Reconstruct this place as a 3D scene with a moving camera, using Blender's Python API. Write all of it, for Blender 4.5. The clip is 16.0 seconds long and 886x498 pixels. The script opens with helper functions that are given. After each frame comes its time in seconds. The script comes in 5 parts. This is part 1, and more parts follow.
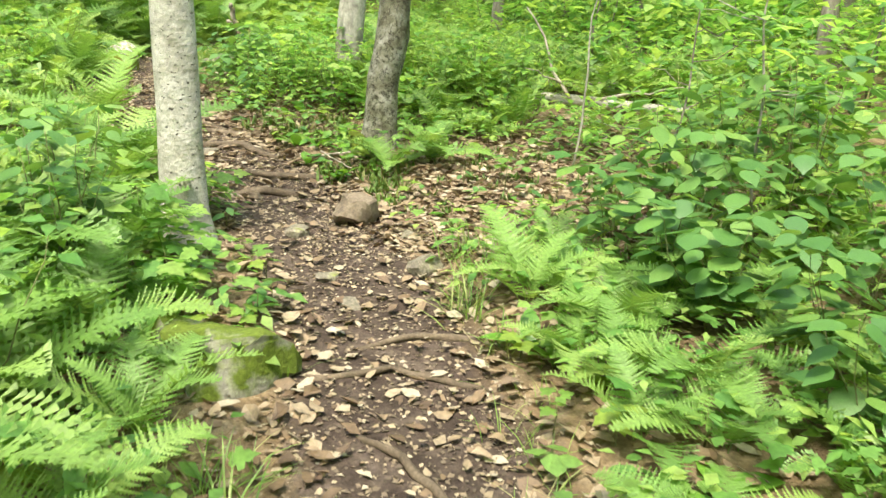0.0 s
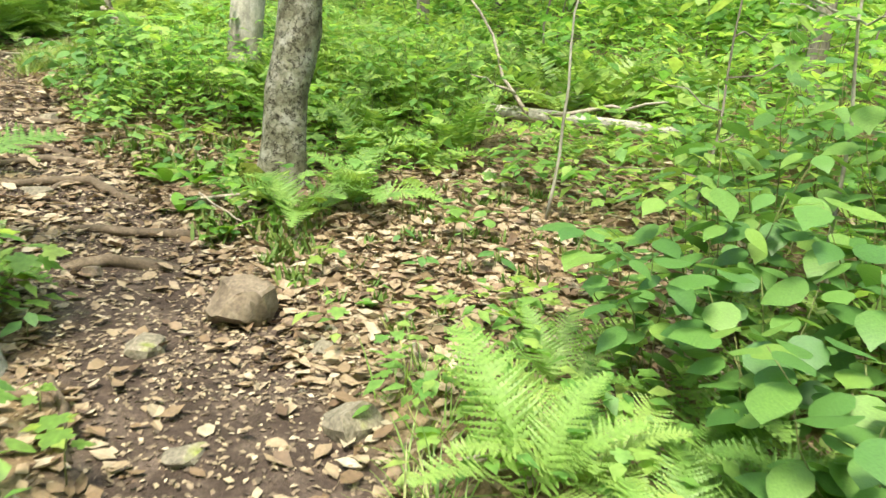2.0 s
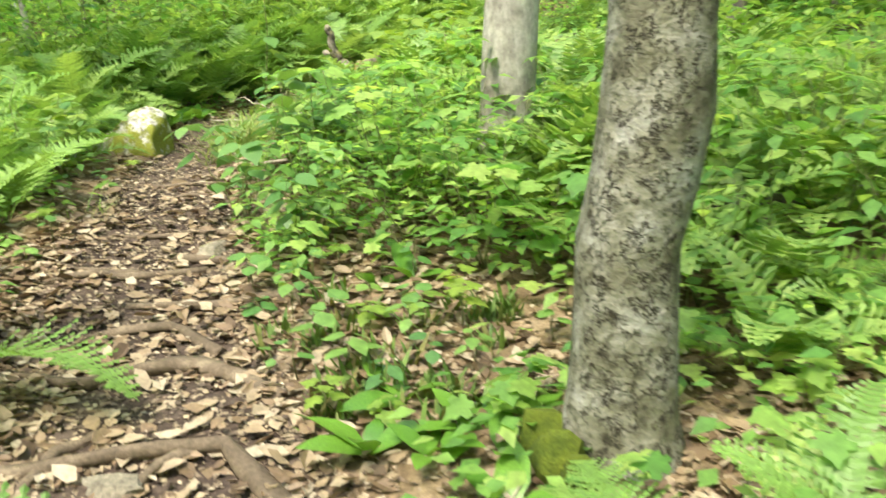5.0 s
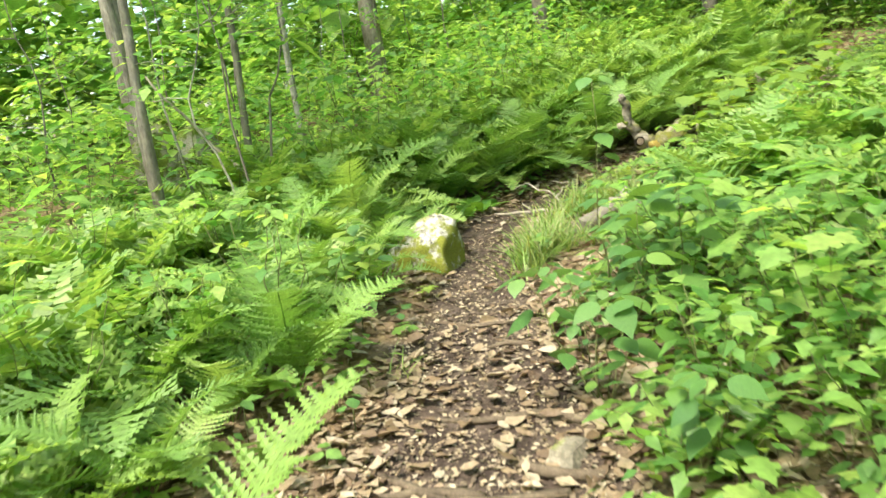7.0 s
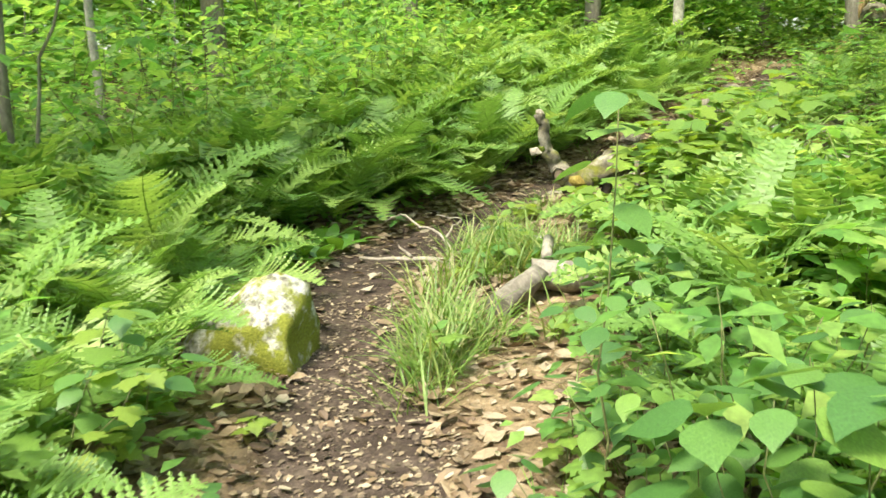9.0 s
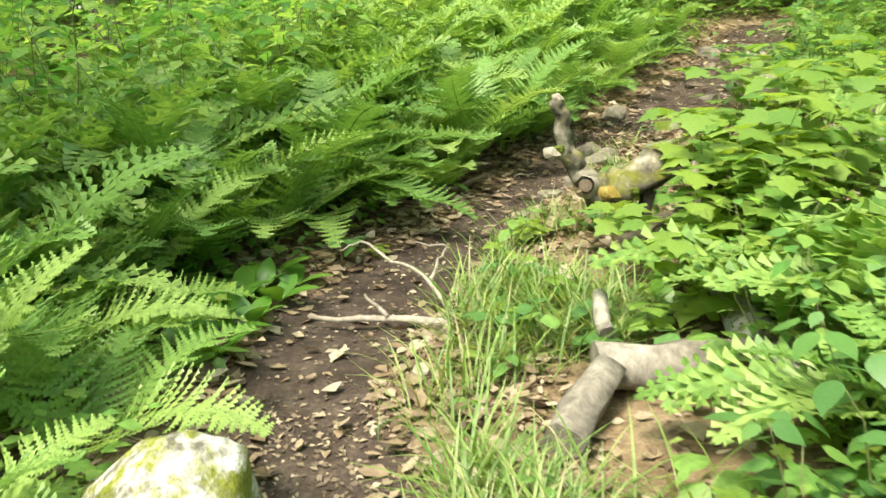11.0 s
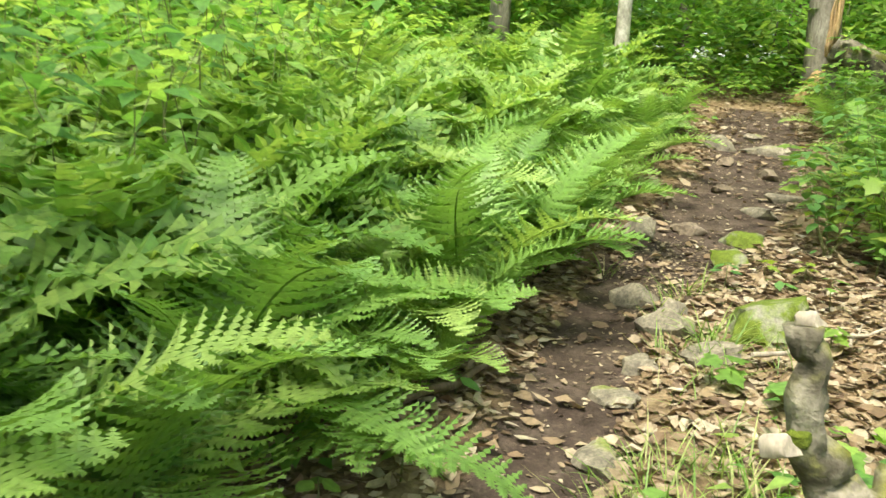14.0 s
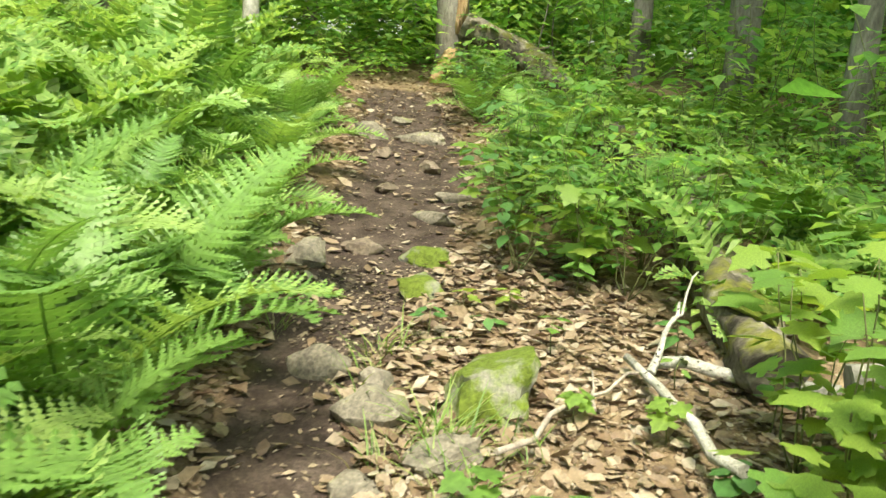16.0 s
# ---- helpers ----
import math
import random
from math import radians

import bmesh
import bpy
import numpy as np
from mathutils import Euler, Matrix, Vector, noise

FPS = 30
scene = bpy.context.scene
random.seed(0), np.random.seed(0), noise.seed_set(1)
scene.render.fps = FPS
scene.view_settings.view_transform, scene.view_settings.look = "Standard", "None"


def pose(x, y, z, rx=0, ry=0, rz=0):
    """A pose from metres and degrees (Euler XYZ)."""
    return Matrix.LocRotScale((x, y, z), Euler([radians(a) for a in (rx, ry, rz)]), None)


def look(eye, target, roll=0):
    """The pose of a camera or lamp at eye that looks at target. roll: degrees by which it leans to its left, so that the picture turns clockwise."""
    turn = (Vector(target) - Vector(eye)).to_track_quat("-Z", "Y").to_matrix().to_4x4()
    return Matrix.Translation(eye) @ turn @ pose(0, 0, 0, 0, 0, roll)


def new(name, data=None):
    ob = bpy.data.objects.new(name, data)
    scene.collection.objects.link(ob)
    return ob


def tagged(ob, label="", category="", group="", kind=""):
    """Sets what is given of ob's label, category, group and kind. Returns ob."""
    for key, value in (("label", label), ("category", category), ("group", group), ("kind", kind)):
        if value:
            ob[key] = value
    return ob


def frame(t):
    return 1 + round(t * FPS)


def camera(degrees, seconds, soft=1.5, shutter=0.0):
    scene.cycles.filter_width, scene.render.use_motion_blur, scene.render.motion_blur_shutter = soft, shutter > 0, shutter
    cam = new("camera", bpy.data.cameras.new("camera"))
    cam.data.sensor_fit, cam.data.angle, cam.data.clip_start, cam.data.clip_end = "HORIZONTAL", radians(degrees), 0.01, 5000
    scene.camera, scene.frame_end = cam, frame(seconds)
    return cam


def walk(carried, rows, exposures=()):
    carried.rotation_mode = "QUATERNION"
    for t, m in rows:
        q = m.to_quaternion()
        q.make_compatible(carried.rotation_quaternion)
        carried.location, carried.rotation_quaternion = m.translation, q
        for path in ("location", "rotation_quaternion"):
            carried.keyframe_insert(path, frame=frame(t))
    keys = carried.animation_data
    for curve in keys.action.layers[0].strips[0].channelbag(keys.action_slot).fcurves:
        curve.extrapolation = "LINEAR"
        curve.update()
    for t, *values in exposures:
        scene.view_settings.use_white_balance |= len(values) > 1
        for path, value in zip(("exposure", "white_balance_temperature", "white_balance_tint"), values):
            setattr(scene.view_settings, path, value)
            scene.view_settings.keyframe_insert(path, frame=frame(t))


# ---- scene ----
cam = camera(56.0, 16.0, 1.5, 0.3)
PATH = [
    (0, (-0.061, -0.06, 1.73), (-0.029, 1.87, 1.209), 3.3),
    (0.5, (-0.094, 0.352, 1.737), (-0.059, 2.286, 1.226), 2.6),
    (1, (-0.097, 0.777, 1.76), (0.068, 2.692, 1.208), 6.5),
    (1.5, (-0.151, 1.288, 1.788), (0.066, 3.201, 1.248), 6.2),
    (2, (-0.13, 1.846, 1.744), (0.103, 3.761, 1.216), 4.2),
    (2.5, (-0.153, 2.432, 1.704), (0.139, 4.327, 1.136), 3.5),
    (3, (-0.15, 2.945, 1.719), (0.126, 4.856, 1.198), 2.8),
    (3.5, (-0.234, 3.564, 1.748), (-0.175, 5.5, 1.251), -0.1),
    (4, (-0.342, 4.129, 1.779), (-0.397, 6.066, 1.283), -0.8),
    (4.5, (-0.439, 4.624, 1.788), (-0.69, 6.542, 1.279), 0.1),
    (5, (-0.622, 5.092, 1.832), (-0.984, 6.988, 1.309), -2.6),
    (5.2, (-0.684, 5.242, 1.865), (-1.147, 7.122, 1.364), -4.4),
    (7.3, (-1.739, 6.71, 2.099), (-2.675, 8.45, 1.783), -7.3),
    (7.5, (-1.85, 7.058, 2.014), (-2.735, 8.83, 1.737), -4.4),
    (8, (-2.091, 7.492, 2.034), (-2.871, 9.305, 1.709), -4.0),
    (8.5, (-2.338, 7.873, 2.086), (-2.999, 9.707, 1.643), -5.1),
    (9, (-2.598, 8.239, 2.135), (-3.129, 10.123, 1.724), -1.9),
    (9.5, (-2.661, 8.631, 2.126), (-3.065, 10.531, 1.651), -4.0),
    (10, (-2.803, 9.063, 2.207), (-3.159, 10.962, 1.692), -2.5),
    (10.2, (-2.926, 9.23, 2.182), (-3.278, 11.136, 1.69), -2.6),
    (12.3, (-3.746, 10.958, 2.272), (-4.043, 12.855, 1.711), -0.8),
    (12.5, (-3.759, 11.129, 2.273), (-4.066, 13.025, 1.714), -1.1),
    (13, (-3.898, 11.637, 2.32), (-4.164, 13.568, 1.871), -1.0),
    (13.5, (-3.989, 12.053, 2.357), (-4.255, 14.002, 1.996), -2.0),
    (14, (-4.196, 12.451, 2.3), (-4.294, 14.408, 1.896), 3.0),
    (14.5, (-4.271, 12.868, 2.259), (-4.221, 14.819, 1.824), 1.9),
    (15, (-4.397, 13.149, 2.307), (-4.177, 15.091, 1.881), 1.7),
    (15.5, (-4.412, 13.436, 2.379), (-3.728, 15.271, 1.972), 4.3),
    (16, (-4.173, 13.743, 2.409), (-3.423, 15.547, 1.981), 3.6),
]
walk(cam, [(t, look(eye, target, roll)) for t, eye, target, roll in PATH], [(0, 1.93, 7150, 5)])

# ---------------------------------------------------------------- light
world = bpy.data.worlds.new("sky")
scene.world = world
world.use_nodes = True
wn = world.node_tree.nodes
sky = wn.new("ShaderNodeTexSky")
sky.sky_type, sky.sun_disc = "NISHITA", False
sky.sun_elevation, sky.sun_rotation = radians(63), radians(200)
sky.air_density, sky.dust_density, sky.ozone_density = 1.0, 3.0, 1.0
wn["Background"].inputs["Strength"].default_value = 0.15
world.node_tree.links.new(sky.outputs["Color"], wn["Background"].inputs["Color"])
sun_data = bpy.data.lights.new("sun", "SUN")
sun_data.energy, sun_data.angle, sun_data.color = 2.1, radians(16), (1.0, 0.95, 0.86)
sun = new("sun", sun_data)
sun.matrix_world = look((-6, -8, 30), (0, 6, 0))

# ---------------------------------------------------------------- materials
def nodes_of(name):
    m = bpy.data.materials.new(name)
    m.use_nodes = True
    return m, m.node_tree.nodes, m.node_tree.links


def ramp(n, stops):
    r = n.new("ShaderNodeValToRGB")
    e = r.color_ramp.elements
    while len(e) < len(stops):
        e.new(0.5)
    for el, (p, c) in zip(e, stops):
        el.position, el.color = p, (*c, 1)
    return r


def noise_tex(n, l, scale, detail=4, rough=0.6, stretch=None):
    co = n.new("ShaderNodeTexCoord")
    t = n.new("ShaderNodeTexNoise")
    t.inputs["Scale"].default_value, t.inputs["Detail"].default_value = scale, detail
    t.inputs["Roughness"].default_value = rough
    src = co.outputs["Object"]
    if stretch:
        mp = n.new("ShaderNodeMapping")
        mp.inputs["Scale"].default_value = stretch
        l.new(src, mp.inputs["Vector"])
        src = mp.outputs["Vector"]
    l.new(src, t.inputs["Vector"])
    return t


def mixed(n, l, fac, a, b, mode="MIX"):
    m = n.new("ShaderNodeMix")
    m.data_type, m.blend_type = "RGBA", mode
    for socket, v in ((m.inputs[0], fac), (m.inputs[6], a), (m.inputs[7], b)):
        if isinstance(v, (int, float)):
            socket.default_value = v
        elif isinstance(v, tuple):
            socket.default_value = (*v, 1)
        else:
            l.new(v, socket)
    return m.outputs[2]


def bumped(n, l, height, strength, distance, shader):
    b = n.new("ShaderNodeBump")
    b.inputs["Strength"].default_value, b.inputs["Distance"].default_value = strength, distance
    l.new(height, b.inputs["Height"])
    l.new(b.outputs["Normal"], shader.inputs["Normal"])


def surface(name, stops, scale, fine, rough=0.85, bump=0.6, depth=0.02, stretch=None, patch=None):
    """Rough natural surface: colours by noise at two scales, relief by the same noise. patch: (colour, scale, from, to, up) a growth
    of moss or lichen in patches, with a share that favours upward faces."""
    m, n, l = nodes_of(name)
    p = n["Principled BSDF"]
    p.inputs["Roughness"].default_value = rough
    p.inputs["Specular IOR Level"].default_value = 0.25
    big, small = noise_tex(n, l, scale, 5, 0.65, stretch), noise_tex(n, l, fine, 3, 0.7, stretch)
    r = ramp(n, stops)
    l.new(big.outputs["Fac"], r.inputs["Fac"])
    g = ramp(n, [(0.3, (0.62, 0.62, 0.62)), (0.7, (1.25, 1.25, 1.25))])
    l.new(small.outputs["Fac"], g.inputs["Fac"])
    col = mixed(n, l, 1.0, r.outputs["Color"], g.outputs["Color"], "MULTIPLY")
    if patch:
        c, ps, lo, hi, up = patch
        t = noise_tex(n, l, ps, 5, 0.6)
        geo, sep = n.new("ShaderNodeNewGeometry"), n.new("ShaderNodeSeparateXYZ")
        l.new(geo.outputs["Normal"], sep.inputs["Vector"])
        add = n.new("ShaderNodeMath")
        add.operation = "MULTIPLY_ADD"
        l.new(sep.outputs["Z"], add.inputs[0])
        add.inputs[1].default_value = up
        l.new(t.outputs["Fac"], add.inputs[2])
        rng = n.new("ShaderNodeMapRange")
        rng.inputs["From Min"].default_value, rng.inputs["From Max"].default_value = lo, hi
        l.new(add.outputs[0], rng.inputs["Value"])
        pc = ramp(n, [(0.3, tuple(v * 0.55 for v in c)), (0.7, tuple(v * 1.2 for v in c))])
        l.new(small.outputs["Fac"], pc.inputs["Fac"])
        col = mixed(n, l, rng.outputs[0], col, pc.outputs["Color"])
    l.new(col, p.inputs["Base Color"])
    h = n.new("ShaderNodeMath")
    h.operation = "MULTIPLY_ADD"
    h.inputs[1].default_value = 0.4
    l.new(small.outputs["Fac"], h.inputs[0])
    l.new(big.outputs["Fac"], h.inputs[2])
    bumped(n, l, h.outputs[0], bump, depth, p)
    return m


def bark(name, stops, scale, cells, stretch, cracked, edge, dark):
    """Bark in broad pale and grey patches. cracked: 1 for ragged plates with dark cracks between, 0 for small dark flecks."""
    m, n, l = nodes_of(name)
    p = n["Principled BSDF"]
    p.inputs["Roughness"].default_value = 0.85
    p.inputs["Specular IOR Level"].default_value = 0.2
    big, mid, small = noise_tex(n, l, scale, 5, 0.6), noise_tex(n, l, scale * 3.2, 4, 0.65), noise_tex(n, l, 90, 3, 0.7)
    r = ramp(n, stops)
    l.new(big.outputs["Fac"], r.inputs["Fac"])
    g = ramp(n, [(0.3, (0.7, 0.7, 0.7)), (0.7, (1.2, 1.2, 1.2))])
    l.new(small.outputs["Fac"], g.inputs["Fac"])
    col = mixed(n, l, 1.0, r.outputs["Color"], g.outputs["Color"], "MULTIPLY")
    co, mp, v = n.new("ShaderNodeTexCoord"), n.new("ShaderNodeMapping"), n.new("ShaderNodeTexVoronoi")
    mp.inputs["Scale"].default_value = stretch
    l.new(co.outputs["Object"], mp.inputs["Vector"])
    warp = mixed(n, l, 0.12 if cracked else 0.04, mp.outputs["Vector"], mid.outputs["Color"], "LINEAR_LIGHT")
    l.new(warp, v.inputs["Vector"])
    v.feature = "DISTANCE_TO_EDGE" if cracked else "F1"
    v.inputs["Scale"].default_value = cells
    near = n.new("ShaderNodeMapRange")
    near.inputs["From Min"].default_value, near.inputs["From Max"].default_value = (edge * 0.3, edge) if cracked else (edge * 0.75, edge * 1.15)
    near.inputs["To Min"].default_value, near.inputs["To Max"].default_value = 1.0, 0.0
    l.new(v.outputs["Distance"], near.inputs["Value"])
    where = n.new("ShaderNodeMapRange")
    where.inputs["From Min"].default_value, where.inputs["From Max"].default_value = (0.44, 0.56) if cracked else (0.4, 0.5)
    l.new(mid.outputs["Fac"], where.inputs["Value"])
    both = n.new("ShaderNodeMath")
    both.operation = "MULTIPLY"
    l.new(near.outputs[0], both.inputs[0])
    l.new(where.outputs[0], both.inputs[1])
    l.new(mixed(n, l, both.outputs[0], col, dark), p.inputs["Base Color"])
    h = n.new("ShaderNodeMath")
    h.operation = "MULTIPLY_ADD"
    h.inputs[1].default_value = -0.8
    l.new(both.outputs[0], h.inputs[0])
    l.new(mid.outputs["Fac"], h.inputs[2])
    bumped(n, l, h.outputs[0], 0.9, 0.02, p)
    return m


def leafy(name, stops, backlit=0.4, rough=0.5, island=False, warm=(1.25, 1.15, 0.6), grain=30, veins=False):
    """Thin leaf: colour by the leaf, mottled, partly lit from behind."""
    m, n, l = nodes_of(name)
    p, out = n["Principled BSDF"], n["Material Output"]
    p.inputs["Roughness"].default_value = rough
    p.inputs["Specular IOR Level"].default_value = 0.6
    src = n.new("ShaderNodeNewGeometry").outputs["Random Per Island"] if island else n.new("ShaderNodeObjectInfo").outputs["Random"]
    r = ramp(n, stops)
    l.new(src, r.inputs["Fac"])
    t = noise_tex(n, l, grain, 3)
    g = ramp(n, [(0.3, (0.75, 0.75, 0.75)), (0.7, (1.2, 1.2, 1.2))])
    l.new(t.outputs["Fac"], g.inputs["Fac"])
    col = mixed(n, l, 1.0, r.outputs["Color"], g.outputs["Color"], "MULTIPLY")
    if veins:
        co, sep, ab = n.new("ShaderNodeTexCoord"), n.new("ShaderNodeSeparateXYZ"), n.new("ShaderNodeMath")
        l.new(co.outputs["Object"], sep.inputs[0])
        ab.operation = "ABSOLUTE"
        l.new(sep.outputs["Y"], ab.inputs[0])
        skew, wave, rib, both = (n.new("ShaderNodeMath") for _ in range(4))
        skew.operation = "MULTIPLY_ADD"
        l.new(ab.outputs[0], skew.inputs[0])
        skew.inputs[1].default_value = -0.8
        l.new(sep.outputs["X"], skew.inputs[2])
        wave.operation = "PINGPONG"
        l.new(skew.outputs[0], wave.inputs[0])
        wave.inputs[1].default_value = 0.06
        rib.operation = "MULTIPLY"
        l.new(ab.outputs[0], rib.inputs[0])
        rib.inputs[1].default_value = 2.0
        both.operation = "MINIMUM"
        l.new(wave.outputs[0], both.inputs[0])
        l.new(rib.outputs[0], both.inputs[1])
        vr = ramp(n, [(0.0, (1.14, 1.12, 1.14)), (0.014, (0.98, 0.98, 0.98))])
        l.new(both.outputs[0], vr.inputs["Fac"])
        col = mixed(n, l, 1.0, col, vr.outputs["Color"], "MULTIPLY")
    l.new(col, p.inputs["Base Color"])
    tr = n.new("ShaderNodeBsdfTranslucent")
    l.new(mixed(n, l, 1.0, col, warm, "MULTIPLY"), tr.inputs["Color"])
    mx = n.new("ShaderNodeMixShader")
    mx.inputs[0].default_value = backlit
    l.new(p.outputs[0], mx.inputs[1])
    l.new(tr.outputs[0], mx.inputs[2])
    l.new(mx.outputs[0], out.inputs["Surface"])
    bumped(n, l, t.outputs["Fac"], 0.3, 0.004, p)
    return m


M_FERN = leafy("fern_green", [(0.0, (0.129, 0.257, 0.0564)), (0.6, (0.202, 0.355, 0.0806)), (1.0, (0.307, 0.436, 0.121))], 0.42, warm=(1.2, 1.15, 0.7))
M_FERN_FAR = leafy("fern_green_far", [(0.0, (0.133, 0.274, 0.0582)), (1.0, (0.308, 0.441, 0.116))], 0.48, island=True, warm=(1.2, 1.15, 0.7))
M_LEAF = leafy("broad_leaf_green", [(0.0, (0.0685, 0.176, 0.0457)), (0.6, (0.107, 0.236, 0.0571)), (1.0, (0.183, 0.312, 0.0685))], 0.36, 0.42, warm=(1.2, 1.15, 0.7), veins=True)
# Lighter copy of the leaf green: the background's brighter light is put into its colour.
M_LEAF_FAR_LIT = leafy("broad_leaf_green_far_lit", [(0.0, (0.112, 0.281, 0.0655)), (0.5, (0.216, 0.412, 0.0983)), (1.0, (0.393, 0.543, 0.15))], 0.6, 0.5, island=True, warm=(1.2, 1.15, 0.7))
M_MAPLE = leafy("maple_leaf_green", [(0.0, (0.136, 0.272, 0.0544)), (1.0, (0.258, 0.374, 0.068))], 0.5, 0.45, veins=True)
M_BASAL = leafy("basal_leaf_green", [(0.0, (0.0765, 0.204, 0.0298)), (1.0, (0.145, 0.306, 0.0425))], 0.35, 0.3)
M_GRASS = leafy("grass_green", [(0.0, (0.101, 0.209, 0.036)), (0.6, (0.187, 0.302, 0.0648)), (0.85, (0.302, 0.36, 0.13)), (1.0, (0.36, 0.331, 0.187))], 0.4, 0.5, island=True)
M_CLUBMOSS = leafy("clubmoss_green", [(0.0, (0.06, 0.13, 0.02)), (0.7, (0.11, 0.19, 0.03)), (1.0, (0.2, 0.16, 0.06))], 0.2, 0.7, island=True)
M_LITTER = leafy("dead_leaf_tan", [(0.0, (0.0828, 0.0517, 0.0311)), (0.2, (0.166, 0.11, 0.0621)), (0.5, (0.255, 0.19, 0.117)), (0.8, (0.318, 0.255, 0.173)), (1.0, (0.386, 0.339, 0.255))], 0.15, 0.65, island=True, warm=(1.1, 1, 0.85), grain=45)
M_CRUMB = leafy("leaf_crumb_brown", [(0.0, (0.063, 0.045, 0.0306)), (0.5, (0.18, 0.135, 0.09)), (0.85, (0.324, 0.261, 0.171)), (1.0, (0.432, 0.369, 0.27))], 0.05, 0.8, island=True, warm=(1.1, 1, 0.85), grain=45)
M_STEM = surface("green_brown_stem", [(0.3, (0.1, 0.12, 0.045)), (0.7, (0.2, 0.21, 0.09))], 9, 60, 0.7, 0.3, 0.003)
M_TWIG = surface("bleached_dead_wood", [(0.25, (0.204, 0.17, 0.136)), (0.6, (0.383, 0.34, 0.281)), (0.8, (0.51, 0.476, 0.416))], 6, 50, 0.85, 0.5, 0.006, (1, 1, 0.4))
M_ROOT = surface("worn_root_wood", [(0.25, (0.0583, 0.0437, 0.0292)), (0.55, (0.127, 0.0972, 0.068)), (0.8, (0.243, 0.194, 0.136))], 7, 70, 0.8, 0.6, 0.008)
M_BIRCH = bark("pale_birch_bark", [(0.3, (0.243, 0.234, 0.189)), (0.5, (0.378, 0.369, 0.324)), (0.7, (0.495, 0.486, 0.441))], 7, 26, (1, 1, 1.7), 0.0, 0.2, (0.05, 0.045, 0.035))
M_BEECH = bark("mottled_grey_bark", [(0.3, (0.0702, 0.0663, 0.0429)), (0.45, (0.156, 0.152, 0.105)), (0.56, (0.242, 0.238, 0.191)), (0.7, (0.343, 0.339, 0.304))], 6.5, 15, (1, 1, 0.8), 1.0, 0.1, (0.035, 0.03, 0.02))
M_TRUNK = surface("grey_forest_bark", [(0.25, (0.09, 0.08, 0.065)), (0.5, (0.2, 0.18, 0.15)), (0.75, (0.36, 0.34, 0.29))], 5, 30, 0.9, 0.8, 0.02, (1, 1, 0.35))
M_PALE = surface("pale_flaking_bark", [(0.3, (0.128, 0.112, 0.088)), (0.5, (0.304, 0.288, 0.248)), (0.75, (0.48, 0.464, 0.416))], 4, 26, 0.85, 0.8, 0.02, (1, 1, 0.6))
M_LOG = surface("mossy_peeling_bark", [(0.35, (0.035, 0.03, 0.022)), (0.48, (0.1, 0.088, 0.066)), (0.66, (0.3, 0.275, 0.22))], 5, 30, 0.9, 0.9, 0.02, (1, 1, 1), ((0.14, 0.145, 0.025), 6, 0.54, 0.7, 0.12))
M_SPLIT = surface("split_orange_wood", [(0.3, (0.25, 0.15, 0.07)), (0.7, (0.55, 0.4, 0.22))], 10, 60, 0.8, 0.7, 0.01, (1, 1, 0.2))
M_STONE = surface("brown_field_stone", [(0.3, (0.0767, 0.0593, 0.0453)), (0.5, (0.167, 0.133, 0.0976)), (0.75, (0.258, 0.216, 0.167))], 6, 55, 0.8, 0.6, 0.012)
M_GREYSTONE = surface("grey_trail_stone", [(0.3, (0.1, 0.09, 0.07)), (0.5, (0.19, 0.17, 0.13)), (0.75, (0.33, 0.3, 0.23))], 7, 55, 0.8, 0.7, 0.012, None, ((0.16, 0.2, 0.03), 5, 0.75, 0.9, 0.25))
M_MOSSROCK = surface("moss_grown_rock", [(0.3, (0.2, 0.19, 0.16)), (0.7, (0.45, 0.44, 0.38))], 6, 50, 0.9, 0.8, 0.02, None, ((0.105, 0.145, 0.02), 6, 0.42, 0.58, 0.14))
M_MOSS = surface("green_cushion_moss", [(0.3, (0.0434, 0.0682, 0.0093)), (0.6, (0.105, 0.136, 0.0155)), (0.8, (0.186, 0.198, 0.031))], 12, 120, 0.95, 1.0, 0.02)
M_BOULDER = surface("lichen_and_moss_boulder", [(0.36, (0.102, 0.0978, 0.0765)), (0.46, (0.289, 0.281, 0.238)), (0.58, (0.527, 0.518, 0.468))], 16, 80, 0.9, 0.8, 0.015, None, ((0.2, 0.22, 0.035), 9, 0.36, 0.47, -0.16))
M_LICHEN = surface("orange_yellow_lichen", [(0.3, (0.1, 0.085, 0.025)), (0.55, (0.27, 0.2, 0.05)), (0.75, (0.36, 0.33, 0.12))], 14, 90, 0.95, 0.9, 0.01)
M_LICHENROCK = surface("lichen_white_rock", [(0.35, (0.35, 0.34, 0.28)), (0.5, (0.6, 0.59, 0.52)), (0.7, (0.75, 0.74, 0.68))], 12, 60, 0.9, 0.7, 0.015)


